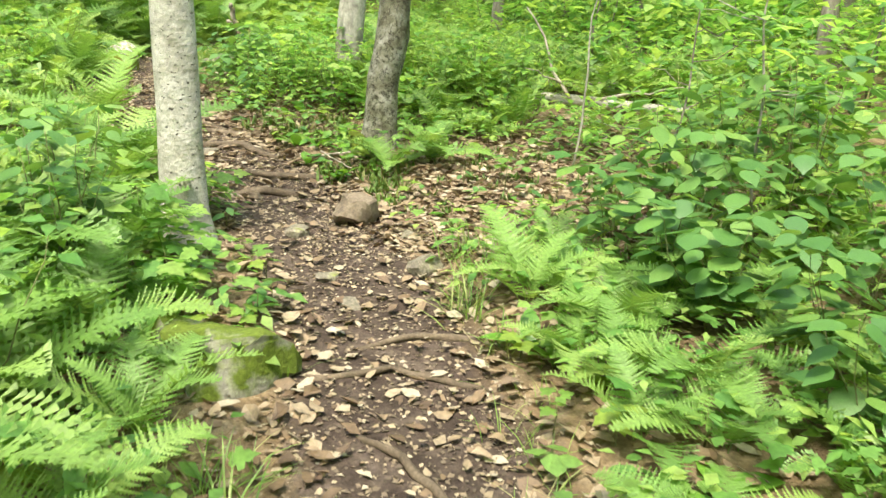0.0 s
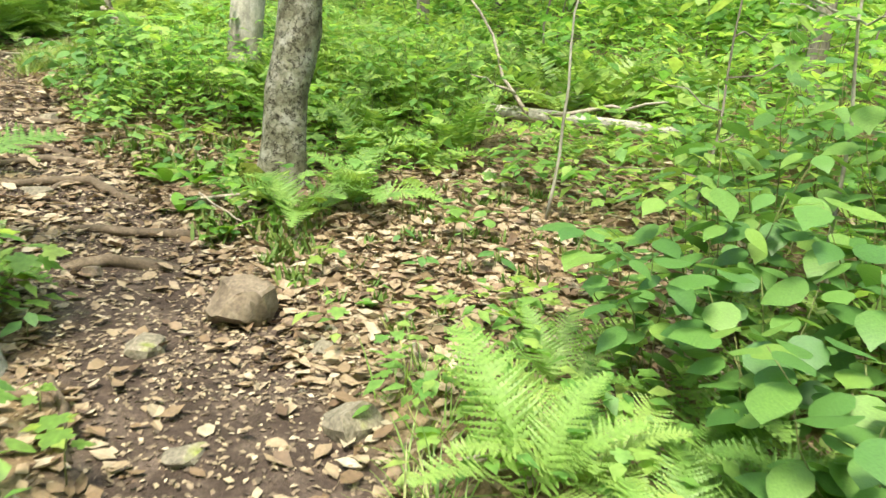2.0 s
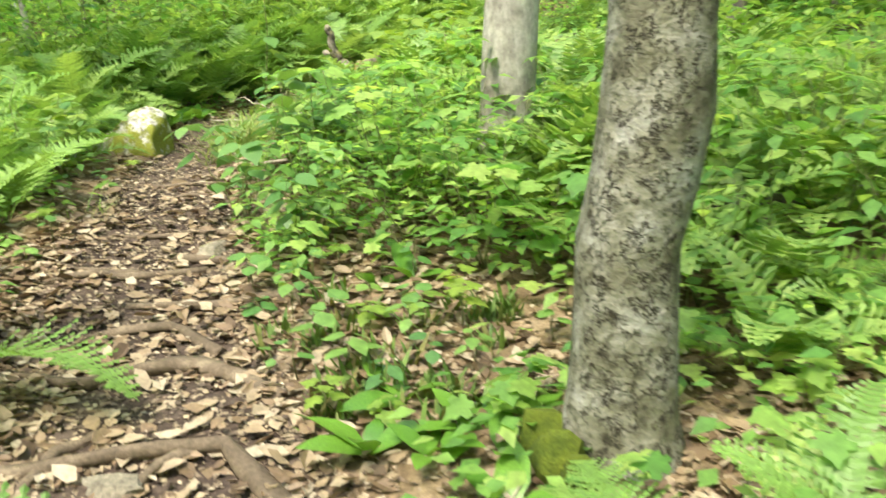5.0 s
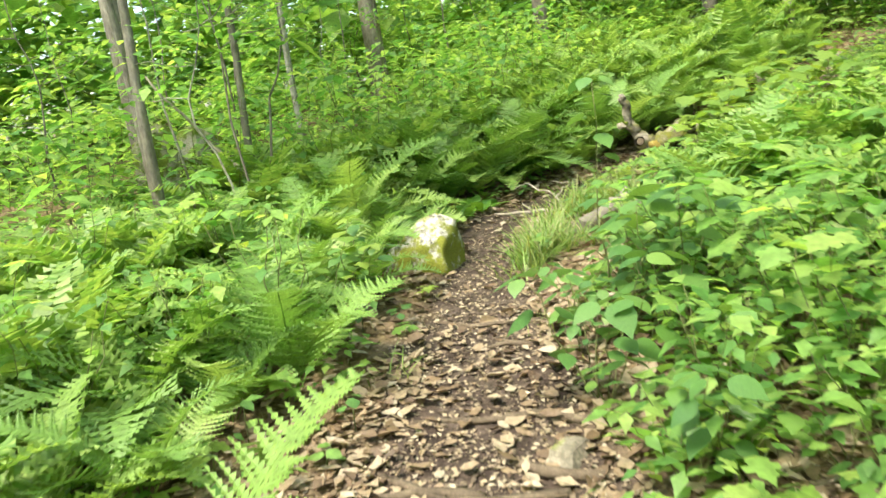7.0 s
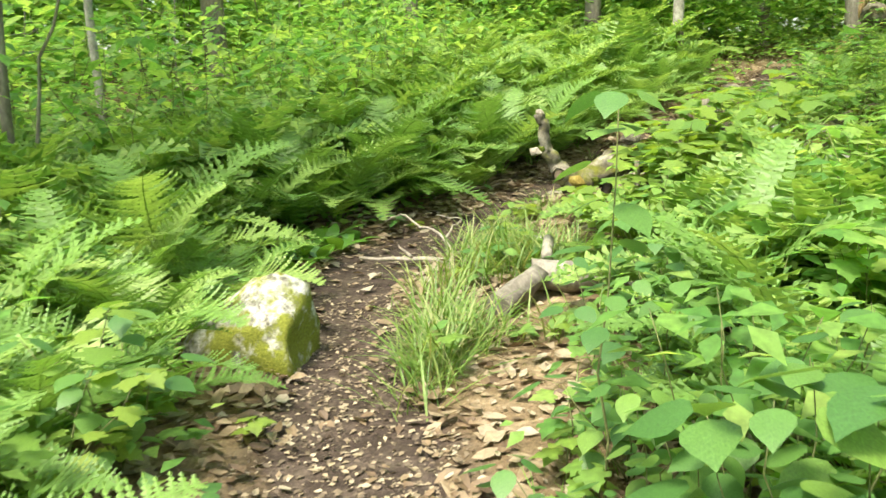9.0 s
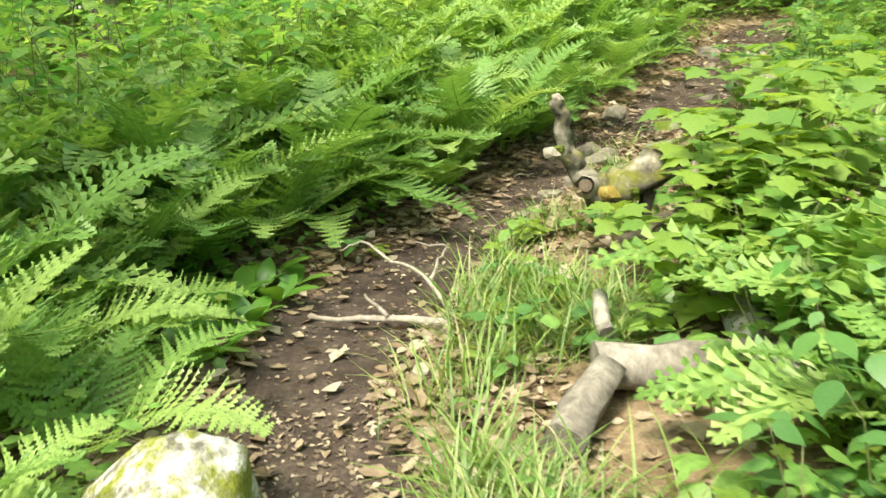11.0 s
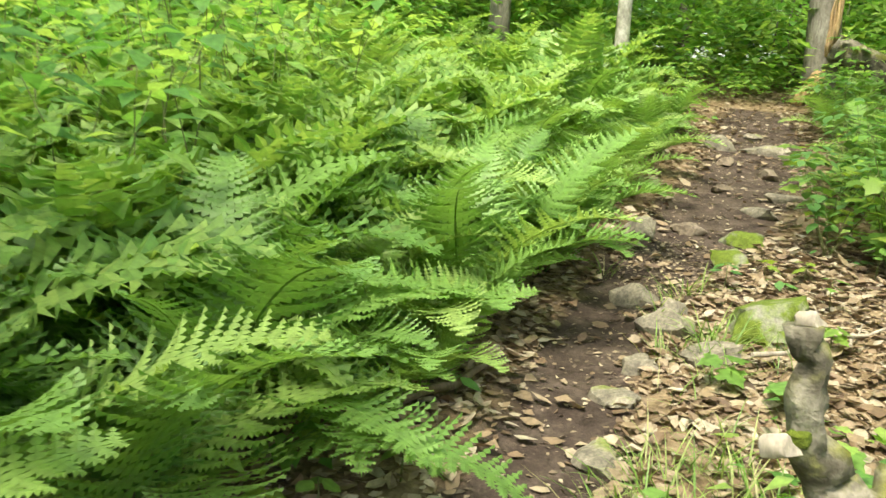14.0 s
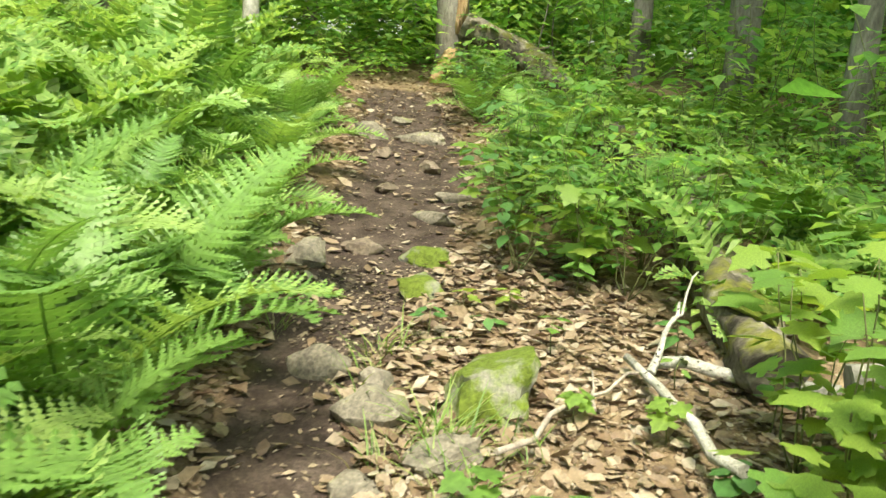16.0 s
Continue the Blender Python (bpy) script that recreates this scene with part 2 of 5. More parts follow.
def ground_material():
    m, n, l = nodes_of("forest_soil")
    p = n["Principled BSDF"]
    p.inputs["Roughness"].default_value = 0.9
    p.inputs["Specular IOR Level"].default_value = 0.2
    at = n.new("ShaderNodeAttribute")
    at.attribute_name = "trodden"
    wob, big, small = noise_tex(n, l, 3.0, 5, 0.7), noise_tex(n, l, 6.0, 5, 0.7), noise_tex(n, l, 60.0, 4, 0.75)
    add = n.new("ShaderNodeMath")
    add.operation = "MULTIPLY_ADD"
    l.new(wob.outputs["Fac"], add.inputs[0])
    add.inputs[1].default_value = 0.9
    l.new(at.outputs["Fac"], add.inputs[2])
    rng = n.new("ShaderNodeMapRange")
    rng.inputs["From Min"].default_value, rng.inputs["From Max"].default_value = 0.85, 1.1
    l.new(add.outputs[0], rng.inputs["Value"])
    duff = ramp(n, [(0.3, (0.1, 0.068, 0.04)), (0.5, (0.2, 0.145, 0.085)), (0.7, (0.34, 0.265, 0.17))])
    soil = ramp(n, [(0.3, (0.03, 0.021, 0.016)), (0.5, (0.065, 0.047, 0.037)), (0.72, (0.13, 0.1, 0.08))])
    l.new(big.outputs["Fac"], duff.inputs["Fac"])
    l.new(big.outputs["Fac"], soil.inputs["Fac"])
    col = mixed(n, l, rng.outputs[0], duff.outputs["Color"], soil.outputs["Color"])
    g = ramp(n, [(0.3, (0.6, 0.6, 0.6)), (0.7, (1.35, 1.35, 1.35))])
    l.new(small.outputs["Fac"], g.inputs["Fac"])
    l.new(mixed(n, l, 1.0, col, g.outputs["Color"], "MULTIPLY"), p.inputs["Base Color"])
    bumped(n, l, small.outputs["Fac"], 0.8, 0.02, p)
    return m


# ---------------------------------------------------------------- lie of the land
TRAIL = [(0.1, -8, 0.8), (0, -2, 0.8), (0, 1, 0.8), (-0.02, 2.4, 0.78), (-0.12, 3.0, 0.8), (-0.3, 3.8, 0.82), (-0.6, 4.6, 0.9), (-0.85, 5.3, 1.0),
         (-1.15, 5.9, 0.85), (-1.7, 6.85, 0.75), (-2.2, 7.6, 0.8), (-2.6, 8.2, 0.9), (-3.05, 9.3, 0.9), (-3.5, 10.35, 0.68), (-3.82, 11.1, 0.58),
         (-4.12, 12.0, 0.5), (-4.45, 12.7, 0.55), (-4.45, 13.4, 0.75), (-4.3, 14.1, 0.75), (-4.02, 14.8, 0.55), (-3.86, 15.4, 0.45),
         (-3.65, 16.4, 0.48), (-3.35, 17.1, 0.55), (-2.8, 18.0, 0.85), (-2.3, 19.2, 0.9), (-1.85, 20.1, 0.9), (-1.3, 21.7, 0.95), (-0.9, 23.2, 1.0), (-0.65, 24.1, 0.6)]
TP = np.array(TRAIL)
PROFILE_Y = np.array([-400, -6, 0, 4.1, 5.9, 7.2, 8.2, 9.5, 10.3, 11.8, 13.9, 15.8, 17.2, 18.4, 21.6, 25.2, 45, 400])
PROFILE_Z = np.array([-0.6, -0.4, 0.06, 0.38, 0.5, 0.62, 0.69, 0.84, 0.9, 0.91, 0.94, 1.06, 1.19, 1.34, 1.77, 2.2, 3.1, 6.0])


def trail_side(x, y):
    """Distance from the trail's middle line, to the right positive, and the half width there."""
    x, y = np.atleast_1d(np.asarray(x, float)), np.atleast_1d(np.asarray(y, float))
    best, half = np.full(x.shape, 1e9), np.full(x.shape, 0.4)
    for (ax, ay, aw), (bx, by, bw) in zip(TP[:-1], TP[1:]):
        ux, uy = bx - ax, by - ay
        k = np.clip(((x - ax) * ux + (y - ay) * uy) / (ux * ux + uy * uy), 0, 1)
        dx, dy = x - ax - k * ux, y - ay - k * uy
        d = np.hypot(dx, dy) * np.where(ux * dy - uy * dx > 0, -1, 1)
        near = np.abs(d) < np.abs(best)
        best, half = np.where(near, d, best), np.where(near, (aw + k * (bw - aw)) / 2, half)
    return best, half


def land(x, y):
    """Height of the ground."""
    x, y = np.atleast_1d(np.asarray(x, float)), np.atleast_1d(np.asarray(y, float))
    z = sum(np.interp(y + o, PROFILE_Y, PROFILE_Z) for o in (-0.6, -0.3, 0, 0.3, 0.6)) / 5
    d, half = trail_side(x, y)
    z = z - 0.05 * np.exp(-((d / (half + 0.05)) ** 4)) + 0.05 * np.clip(np.abs(d) - 0.6, 0, 7)
    z = z + 0.025 * np.sin(2.1 * x + 0.6 * y) * np.sin(1.7 * y - 0.4 * x) + 0.012 * np.sin(6.3 * x + 1) * np.sin(5.1 * y + 2) + 0.008 * np.sin(13.1 * x + 3.7 * y) * np.sin(11.3 * y - 4.9 * x)
    return z


def ground_z(x, y):
    return float(land(x, y)[0])


def lines(lo, hi, step, far):
    core = np.arange(lo, hi, step)
    out = np.cumsum(step * 1.35 ** np.arange(1, 40))
    out = out[out < far]
    return np.r_[lo - out[::-1], core, core[-1] + out]


def mesh_from(name, verts, faces, material, smooth=True):
    me = bpy.data.meshes.new(name)
    me.from_pydata(np.asarray(verts).tolist(), [], faces)
    if smooth:
        me.polygons.foreach_set("use_smooth", [True] * len(me.polygons))
    me.materials.append(material)
    return me


def build_ground():
    gx, gy = lines(-8, 3.5, 0.09, 400), lines(0, 25, 0.09, 400)
    X, Y = np.meshgrid(gx, gy)
    Z = land(X.ravel(), Y.ravel())
    nx, ny = len(gx), len(gy)
    i = (np.arange(ny - 1)[:, None] * nx + np.arange(nx - 1)).ravel()
    faces = np.stack([i, i + 1, i + nx + 1, i + nx], 1).tolist()
    me = mesh_from("ground", np.c_[X.ravel(), Y.ravel(), Z], faces, ground_material())
    d, half = trail_side(X.ravel(), Y.ravel())
    at = me.attributes.new("trodden", "FLOAT", "POINT")
    at.data.foreach_set("value", np.clip(1.15 - 0.55 * np.abs(d) / half, 0, 1).astype(np.float32))
    tagged(new("ground", me), "brown forest floor with a dark trodden earth trail", "ground", kind="structure")


build_ground()


# ---------------------------------------------------------------- mesh helpers
def part(name, bm, material, parent, label=""):
    me = bpy.data.meshes.new(name)
    bm.to_mesh(me)
    bm.free()
    me.materials.append(material)
    ob = new(name, me)
    ob.parent = parent
    return tagged(ob, label)


def shared(name, me, parent, m):
    """One more object on a mesh that others use too."""
    ob = new(name, me)
    ob.parent, ob.matrix_basis = parent, m
    return ob


def base(name, x, y, dz=0.0, rz=0.0):
    ob = new(name)
    ob.matrix_basis = pose(x, y, ground_z(x, y) + dz, 0, 0, rz)
    return ob


def tube(bm, pts, radii, segs=8, rough=0.0, seed=0, caps=True, flare=0.0):
    """A limb along a line of points, uneven round its girth."""
    pts = [Vector(p) for p in pts]
    rings, side = [], None
    for i, p in enumerate(pts):
        way = (pts[min(i + 1, len(pts) - 1)] - pts[max(i - 1, 0)]).normalized()
        if side is None:
            side = way.orthogonal().normalized()
        side = (side - way * side.dot(way)).normalized()
        up = way.cross(side)
        ring = []
        for k in range(segs):
            a = 2 * math.pi * k / segs
            r = radii[i]
            n_at = Vector((math.cos(a) * 1.5 + seed, math.sin(a) * 1.5, i * 0.35))
            r *= 1 + rough * noise.noise(n_at) * 2
            if flare and i < 3:
                r *= 1 + flare * (3 - i) / 3 * (0.5 + 0.5 * math.cos(4 * a + seed))
            ring.append(bm.verts.new(p + side * math.cos(a) * r + up * math.sin(a) * r))
        rings.append(ring)
    for a, b in zip(rings, rings[1:]):
        for k in range(segs):
            f = bm.faces.new((a[k], a[(k + 1) % segs], b[(k + 1) % segs], b[k]))
            f.smooth = True
    if caps:
        bm.faces.new(rings[0][::-1])
        bm.faces.new(rings[-1])


def wander(a, b, n, amount, seed, sag=0.0):
    """Points from a to b that stray from the straight line."""
    a, b = Vector(a), Vector(b)
    size = (b - a).length
    out = []
    for i in range(n):
        k = i / (n - 1)
        env = math.sin(math.pi * k) if 0 < k < 1 else 0
        off = Vector((noise.noise((seed, k * 3, 0)), noise.noise((seed, k * 3, 9)), noise.noise((seed, k * 3, 18))))
        out.append(a.lerp(b, k) + off * amount * size * (0.35 + env) * (0 if i == 0 else 1) - Vector((0, 0, sag * env)))
    return out


def limb(name, a, b, r0, r1, material, parent=None, n=8, amount=0.08, seed=0, segs=8, rough=0.12, sag=0.0):
    bm = bmesh.new()
    pts = wander(a, b, n, amount, seed, sag)
    tube(bm, pts, [r0 + (r1 - r0) * i / (n - 1) for i in range(n)], segs, rough, seed)
    return part(name, bm, material, parent), pts


def rock_mesh(bm, size, seed, level=3, cut=0.75, rough=0.17, slabs=12):
    """A stone: a ball cut flat by random planes, then made uneven."""
    rnd = random.Random(seed)
    bmesh.ops.create_cube(bm, size=2)
    bmesh.ops.subdivide_edges(bm, edges=bm.edges, cuts=2 * level - 1, use_grid_fill=True)
    skew = [rnd.uniform(-0.25, 0.25) for _ in range(6)]
    for v in bm.verts:
        p = v.co
        v.co = p / (abs(p.x) ** 5 + abs(p.y) ** 5 + abs(p.z) ** 5) ** 0.2
        p = v.co.copy()
        v.co += Vector((skew[0] * p.y + skew[1] * p.z, skew[2] * p.x + skew[3] * p.z, skew[4] * p.x + skew[5] * p.y))
    planes = []
    for _ in range(slabs):
        v = Vector((rnd.gauss(0, 1), rnd.gauss(0, 1), rnd.gauss(0, 0.8))).normalized()
        planes.append((v, cut * rnd.uniform(0.8, 1.15)))
    for v in bm.verts:
        for nrm, d in planes:
            over = v.co.dot(nrm) - d
            if over > 0:
                v.co -= nrm * over
        q = v.co * 1.9 + Vector((seed, 0, 0))
        v.co *= 1 + rough * noise.noise(q) + rough * 0.55 * noise.noise(q * 3.1) + rough * 0.25 * noise.noise(q * 7.3)
        v.co = Vector((v.co.x * size[0], v.co.y * size[1], v.co.z * size[2]))
    bm.normal_update()
    for f in bm.faces:
        f.smooth = True
    for e in bm.edges:
        e.smooth = e.calc_face_angle(0) < 0.42


def stone(name, x, y, size, seed, material, label, category="stone", sink=0.35, rz=0.0, group="", tilt=0.0, cut=0.75, level=3):
    bm = bmesh.new()
    rock_mesh(bm, size, seed, level, cut)
    me = bpy.data.meshes.new(name)
    bm.to_mesh(me)
    bm.free()
    me.materials.append(material)
    ob = new(name, me)
    ob.matrix_basis = pose(x, y, ground_z(x, y) + size[2] * (1 - 2 * sink) * 0.9, tilt, 0, rz)
    return tagged(ob, label, category, group)


# ---- leaf blades: the stalk at the origin, the tip along +x, face up
def blade(outline, fold=0.12, droop=0.18):
    """Half outline [(along, across)] to a leaf folded on its midrib and drooping to the tip."""
    verts, faces = [], []
    for u, w in outline:
        z = -droop * u * u
        verts += [(u, 0, z), (u, w, z + fold * w - 0.5 * w * w), (u, -w, z + fold * w - 0.5 * w * w)]
    for i in range(len(outline) - 1):
        a, b = 3 * i, 3 * i + 3
        faces += [(a, b, b + 1, a + 1), (a + 2, b + 2, b, a)]
    return np.array(verts), faces


OVATE = blade([(0, 0.02), (0.08, 0.22), (0.25, 0.36), (0.45, 0.36), (0.68, 0.25), (0.86, 0.1), (1, 0.005)], 0.12, 0.24)
ROUND = blade([(0, 0.1), (0.06, 0.3), (0.3, 0.46), (0.55, 0.43), (0.78, 0.26), (0.92, 0.1), (1, 0.01)], 0.08, 0.15)
BASAL = blade([(0, 0.03), (0.2, 0.13), (0.45, 0.23), (0.7, 0.21), (0.88, 0.11), (1, 0.01)], 0.3, 0.45)
OVATE_FAR = blade([(0, 0.02), (0.3, 0.33), (0.68, 0.24), (1, 0.01)])
ROUND_FAR = blade([(0, 0.12), (0.3, 0.46), (0.72, 0.32), (1, 0.01)], 0.08, 0.15)
SMALL = blade([(0, 0.01), (0.35, 0.3), (0.7, 0.2), (1, 0.01)])
MID = (np.array([(0, 0, 0), (0.42, 0.3, 0.05), (0.45, 0, 0), (0.42, -0.3, 0.05), (1, 0, -0.12)]), [(0, 2, 1), (2, 4, 1), (0, 3, 2), (2, 3, 4)])
TINY = (np.array([(0, 0, 0), (0.45, 0.3, 0.05), (1, 0, -0.12), (0.45, -0.3, 0.05)]), [(0, 2, 1), (0, 3, 2)])


def maple_blade():
    pts = [(0, 0.02), (-0.08, 0.2), (0.02, 0.42), (0.16, 0.34), (0.2, 0.62), (0.42, 0.58), (0.46, 0.3), (0.62, 0.34), (0.74, 0.16), (1, 0)]
    verts = [(0.3, 0, 0.02)] + [(u, w, -0.12 * (u * u + w * w)) for u, w in pts] + [(u, -w, -0.12 * (u * u + w * w)) for u, w in pts[-2::-1]]
    n = len(verts) - 1
    return np.array(verts), [(0, 1 + (i + 1) % n, 1 + i) for i in range(n)]


MAPLE = maple_blade()


def dead_blade(seed):
    """A dry leaf, folded along its rib, curled and uneven at the rim."""
    rnd = random.Random(seed)
    fold, curl, bow = rnd.uniform(-0.1, 0.35), rnd.uniform(-0.35, 0.45), rnd.uniform(-0.12, 0.12)
    rib = [(u, bow * u * u, curl * (u - 0.5) ** 2) for u in (0, 0.33, 0.68, 1)]
    verts = list(rib)
    for s in (1, -1):
        for k in (1, 2):
            w = rnd.uniform(0.17, 0.34)
            verts.append((rib[k][0] + rnd.uniform(-0.12, 0.1), rib[k][1] + s * w, rib[k][2] + (fold + rnd.uniform(-0.12, 0.12)) * w * 1.6))
    return np.array(verts), [(0, 1, 4), (1, 2, 5, 4), (2, 3, 5), (0, 6, 1), (1, 6, 7, 2), (2, 7, 3)]


def many(name, shapes, mats, material, label, category, kind="stuff", smooth=True):
    """One mesh of many blades: shapes are templates, mats an (N, 4, 4) array of places."""
    verts, faces, at = [], [], 0
    pick = np.random.RandomState(len(mats)).randint(0, len(shapes), len(mats))
    for k, (v, f) in enumerate(shapes):
        mine = mats[pick == k]
        if not len(mine):
            continue
        h = np.c_[v, np.ones(len(v))]
        w = np.einsum("nij,vj->nvi", mine, h)[:, :, :3].reshape(-1, 3)
        verts.append(w)
        for c in {len(q) for q in f}:
            fa = np.array([q for q in f if len(q) == c])
            faces += (fa[None] + at + np.arange(len(mine))[:, None, None] * len(v)).reshape(-1, c).tolist()
        at += len(w)
    ob = new(name, mesh_from(name, np.concatenate(verts), faces, material, smooth))
    return tagged(ob, label, category, kind=kind)


def places(x, y, z, yaw, pitch, roll, size):
    """Matrices from arrays: turned by roll about x, pitch (tip up), yaw."""
    n = len(x)
    ca, sa, cb, sb, cc, sc = np.cos(yaw), np.sin(yaw), np.cos(-pitch), np.sin(-pitch), np.cos(roll), np.sin(roll)
    m = np.zeros((n, 4, 4))
    m[:, 0, 0], m[:, 0, 1], m[:, 0, 2] = ca * cb, ca * sb * sc - sa * cc, ca * sb * cc + sa * sc
    m[:, 1, 0], m[:, 1, 1], m[:, 1, 2] = sa * cb, sa * sb * sc + ca * cc, sa * sb * cc - ca * sc
    m[:, 2, 0], m[:, 2, 1], m[:, 2, 2] = -sb, cb * sc, cb * cc
    m[:, :3, :3] *= np.asarray(size)[:, None, None] if np.ndim(size) else size
    m[:, 0, 3], m[:, 1, 3], m[:, 2, 3], m[:, 3, 3] = x, y, z, 1
    return m


# ---------------------------------------------------------------- ferns
def frond_shape(length, lod, seed, rise=62, fall=-18, stalk=0.2):
    """A fern frond: a stalk that arches over, with rows of toothed leaflets that taper to the tip."""
    rnd = random.Random(seed)
    pairs, lobes = ((21, 10), (18, 5), (15, 0), (15, 2))[lod]
    spine, ang, p = [], radians(rise), Vector((0, 0, 0))
    steps = 12
    for i in range(steps + 1):
        spine.append(p.copy())
        a = ang + (radians(fall) - ang) * (i / steps) ** 1.3
        p = p + Vector((math.cos(a), 0, math.sin(a))) * length / steps

    def at(k):
        f = min(max(k, 0), 0.9999) * steps
        i = int(f)
        return spine[i].lerp(spine[i + 1], f - i), (spine[i + 1] - spine[i]).normalized()

    verts, faces = [], []
    for i in range(0 if lod > 1 else steps):
        w0, w1 = length * 0.007 * (1 - 0.8 * i / steps), length * 0.007 * (1 - 0.8 * (i + 1) / steps)
        b = len(verts)
        for q, w in ((spine[i], w0), (spine[i + 1], w1)):
            verts += [q + Vector((0, w, 0)), q - Vector((0, w, 0)), q - Vector((0, 0, w * 1.5))]
        faces += [(b, b + 3, b + 4, b + 1), (b + 1, b + 4, b + 5, b + 2), (b + 2, b + 5, b + 3, b)]
    for j in range(pairs):
        k = stalk + (1 - stalk) * (j / pairs) ** 0.92
        u = (k - stalk) / (1 - stalk)
        reach = length * 0.3 * (0.62 + 0.38 * min(u / 0.22, 1)) * (1 - u) ** 0.75 + length * 0.012
        o, way = at(k)
        up = way.cross(Vector((0, 1, 0))) * -1
        for s in (1, -1):
            out = (Vector((0, s, 0)) + way * rnd.uniform(0.22, 0.42) + up * rnd.uniform(-0.12, 0.16)).normalized()
            fwd = (way - out * way.dot(out)).normalized()
            wide = length * (1 - stalk) / pairs * 0.56
            drop = up * -0.24 * reach
            b = len(verts)
            if lobes == 0:
                m = o + out * reach * 0.45
                verts += [o, m + fwd * wide * 0.8, m - fwd * wide * 0.8, o + out * reach + drop]
                faces += [(b, b + 2, b + 3, b + 1)]
                continue
            n = max(2, round(lobes * (0.3 + 0.7 * reach / (length * 0.3))))
            for e in range(n):
                t0, t1 = e / n, (e + 1) / n
                c0, c1 = o + out * reach * t0 + drop * t0 * t0, o + out * reach * t1 + drop * t1 * t1
                w = wide * (1 - t0) ** 0.75 * rnd.uniform(0.85, 1.1)
                for f in (1, -1):
                    b = len(verts)
                    lift = up * w * 0.12
                    tip = c0 + fwd * f * w * 1.2 + out * reach / n * 0.8 + lift
                    verts += [c0, c0 + fwd * f * w * 0.6 + lift * 0.5, tip, c1]
                    faces.append((b, b + 1, b + 2, b + 3) if f < 0 else (b, b + 3, b + 2, b + 1))
    return np.array([tuple(v) for v in verts]), faces


def frond_mesh(name, length, lod, seed, material, rise, fall):
    return mesh_from(name, *frond_shape(length, lod, seed, rise, fall), material, False)


FRONDS = [[frond_mesh("frond", 1.0, lod, 10 * lod + s, M_FERN, rise, fall) for s, (rise, fall) in enumerate(((77, 6), (65, -14), (53, -26), (41, -34)))] for lod in (0, 1, 2)]
FERN_LABELS = ("bright green feathery fern with arching fronds", "fern")


def fern(x, y, size, count, lod, seed, lean=None):
    """A clump of fronds that rise from one root."""
    rnd = random.Random(seed)
    top = base("fern", x, y, -0.02, rnd.uniform(0, 360))
    for i in range(count):
        yaw = 360 * i / count + rnd.uniform(-22, 22)
        s = size * rnd.uniform(0.75, 1.1)
        me = FRONDS[lod][rnd.choice((0, 1, 1, 2, 2, 3))]
        shared("frond", me, top, pose(rnd.uniform(-0.03, 0.03), rnd.uniform(-0.03, 0.03), 0, rnd.uniform(-14, 14), rnd.uniform(-8, 8), yaw) @ Matrix.Scale(s, 4))
    return tagged(top, *FERN_LABELS, "ferns beside the trail")


BARE = [(-2.4, 6.8, 0.5, 0.75), (0.35, 6.1, 1.15, 0.95), (-2.3, 16.4, 0.95, 1.5), (-3.4, 13.2, 0.62, 1.5), (-3.4, 11.0, 0.42, 1.3), (-1.55, 7.9, 0.7, 0.7), (-2.6, 9.0, 0.35, 0.8), (-5.0, 13.1, 0.5, 0.45), (1.4, 8.6, 0.9, 0.4), (-0.5, 7.2, 0.3, 0.3), (-1.5, 4.7, 0.3, 0.3), (-4.4, 11.5, 0.45, 0.4), (-0.75, 2.85, 0.45, 0.35), (-3.3, 14.2, 0.5, 0.5), (-3.35, 12.4, 0.4, 0.5),
        (-3.2, 10.9, 0.3, 1.0)]


def free(x, y, margin):
    d, half = trail_side(x, y)
    if abs(d[0]) < half[0] + margin:
        return False
    return all(((x - cx) / rx) ** 2 + ((y - cy) / ry) ** 2 > 1 for cx, cy, rx, ry in BARE[9 if margin < 0.1 else 0:])


def sown(zones, seed, margin, gap):
    """Random places in boxes (x0, x1, y0, y1, count), off the trail and apart from each other."""
    rnd, out = random.Random(seed), []
    for x0, x1, y0, y1, count in zones:
        tries, got = 0, 0
        while got < count and tries < count * 25:
            tries += 1
            x, y = rnd.uniform(x0, x1), rnd.uniform(y0, y1)
            if free(x, y, margin) and all((x - a) ** 2 + (y - b) ** 2 > gap * gap for a, b in out):
                out.append((x, y))
                got += 1
    return out


FERN_ZONES = [(-3.4, -0.75, 1.4, 4.4, 24), (-5.0, -1.6, 4.4, 8.6, 36), (0.45, 2.2, 2.0, 4.7, 20), (-0.35, 3.0, 7.35, 10.8, 34), (-7.5, -3.2, 8.3, 13.0, 90),
              (-7.5, -3.6, 12.6, 18.5, 190), (-7.0, -2.2, 18.5, 25.0, 110), (-2.5, -0.6, 10.5, 14.2, 34), (-1.4, 1.4, 8.8, 14.0, 26), (-1.6, 2.2, 16.5, 24.0, 34), (2.2, 4.5, 2.0, 9.0, 14)]


def fern_room(x, y):
    """The bank of ferns stands back from the far side of the trail."""
    d, half = trail_side(x, y)
    if d[0] > 0:
        return True
    return -d[0] > half[0] + (0.3 if y < 8.3 else 0.42 if y < 12.4 else 0.5 if y < 15.2 else 0.26)


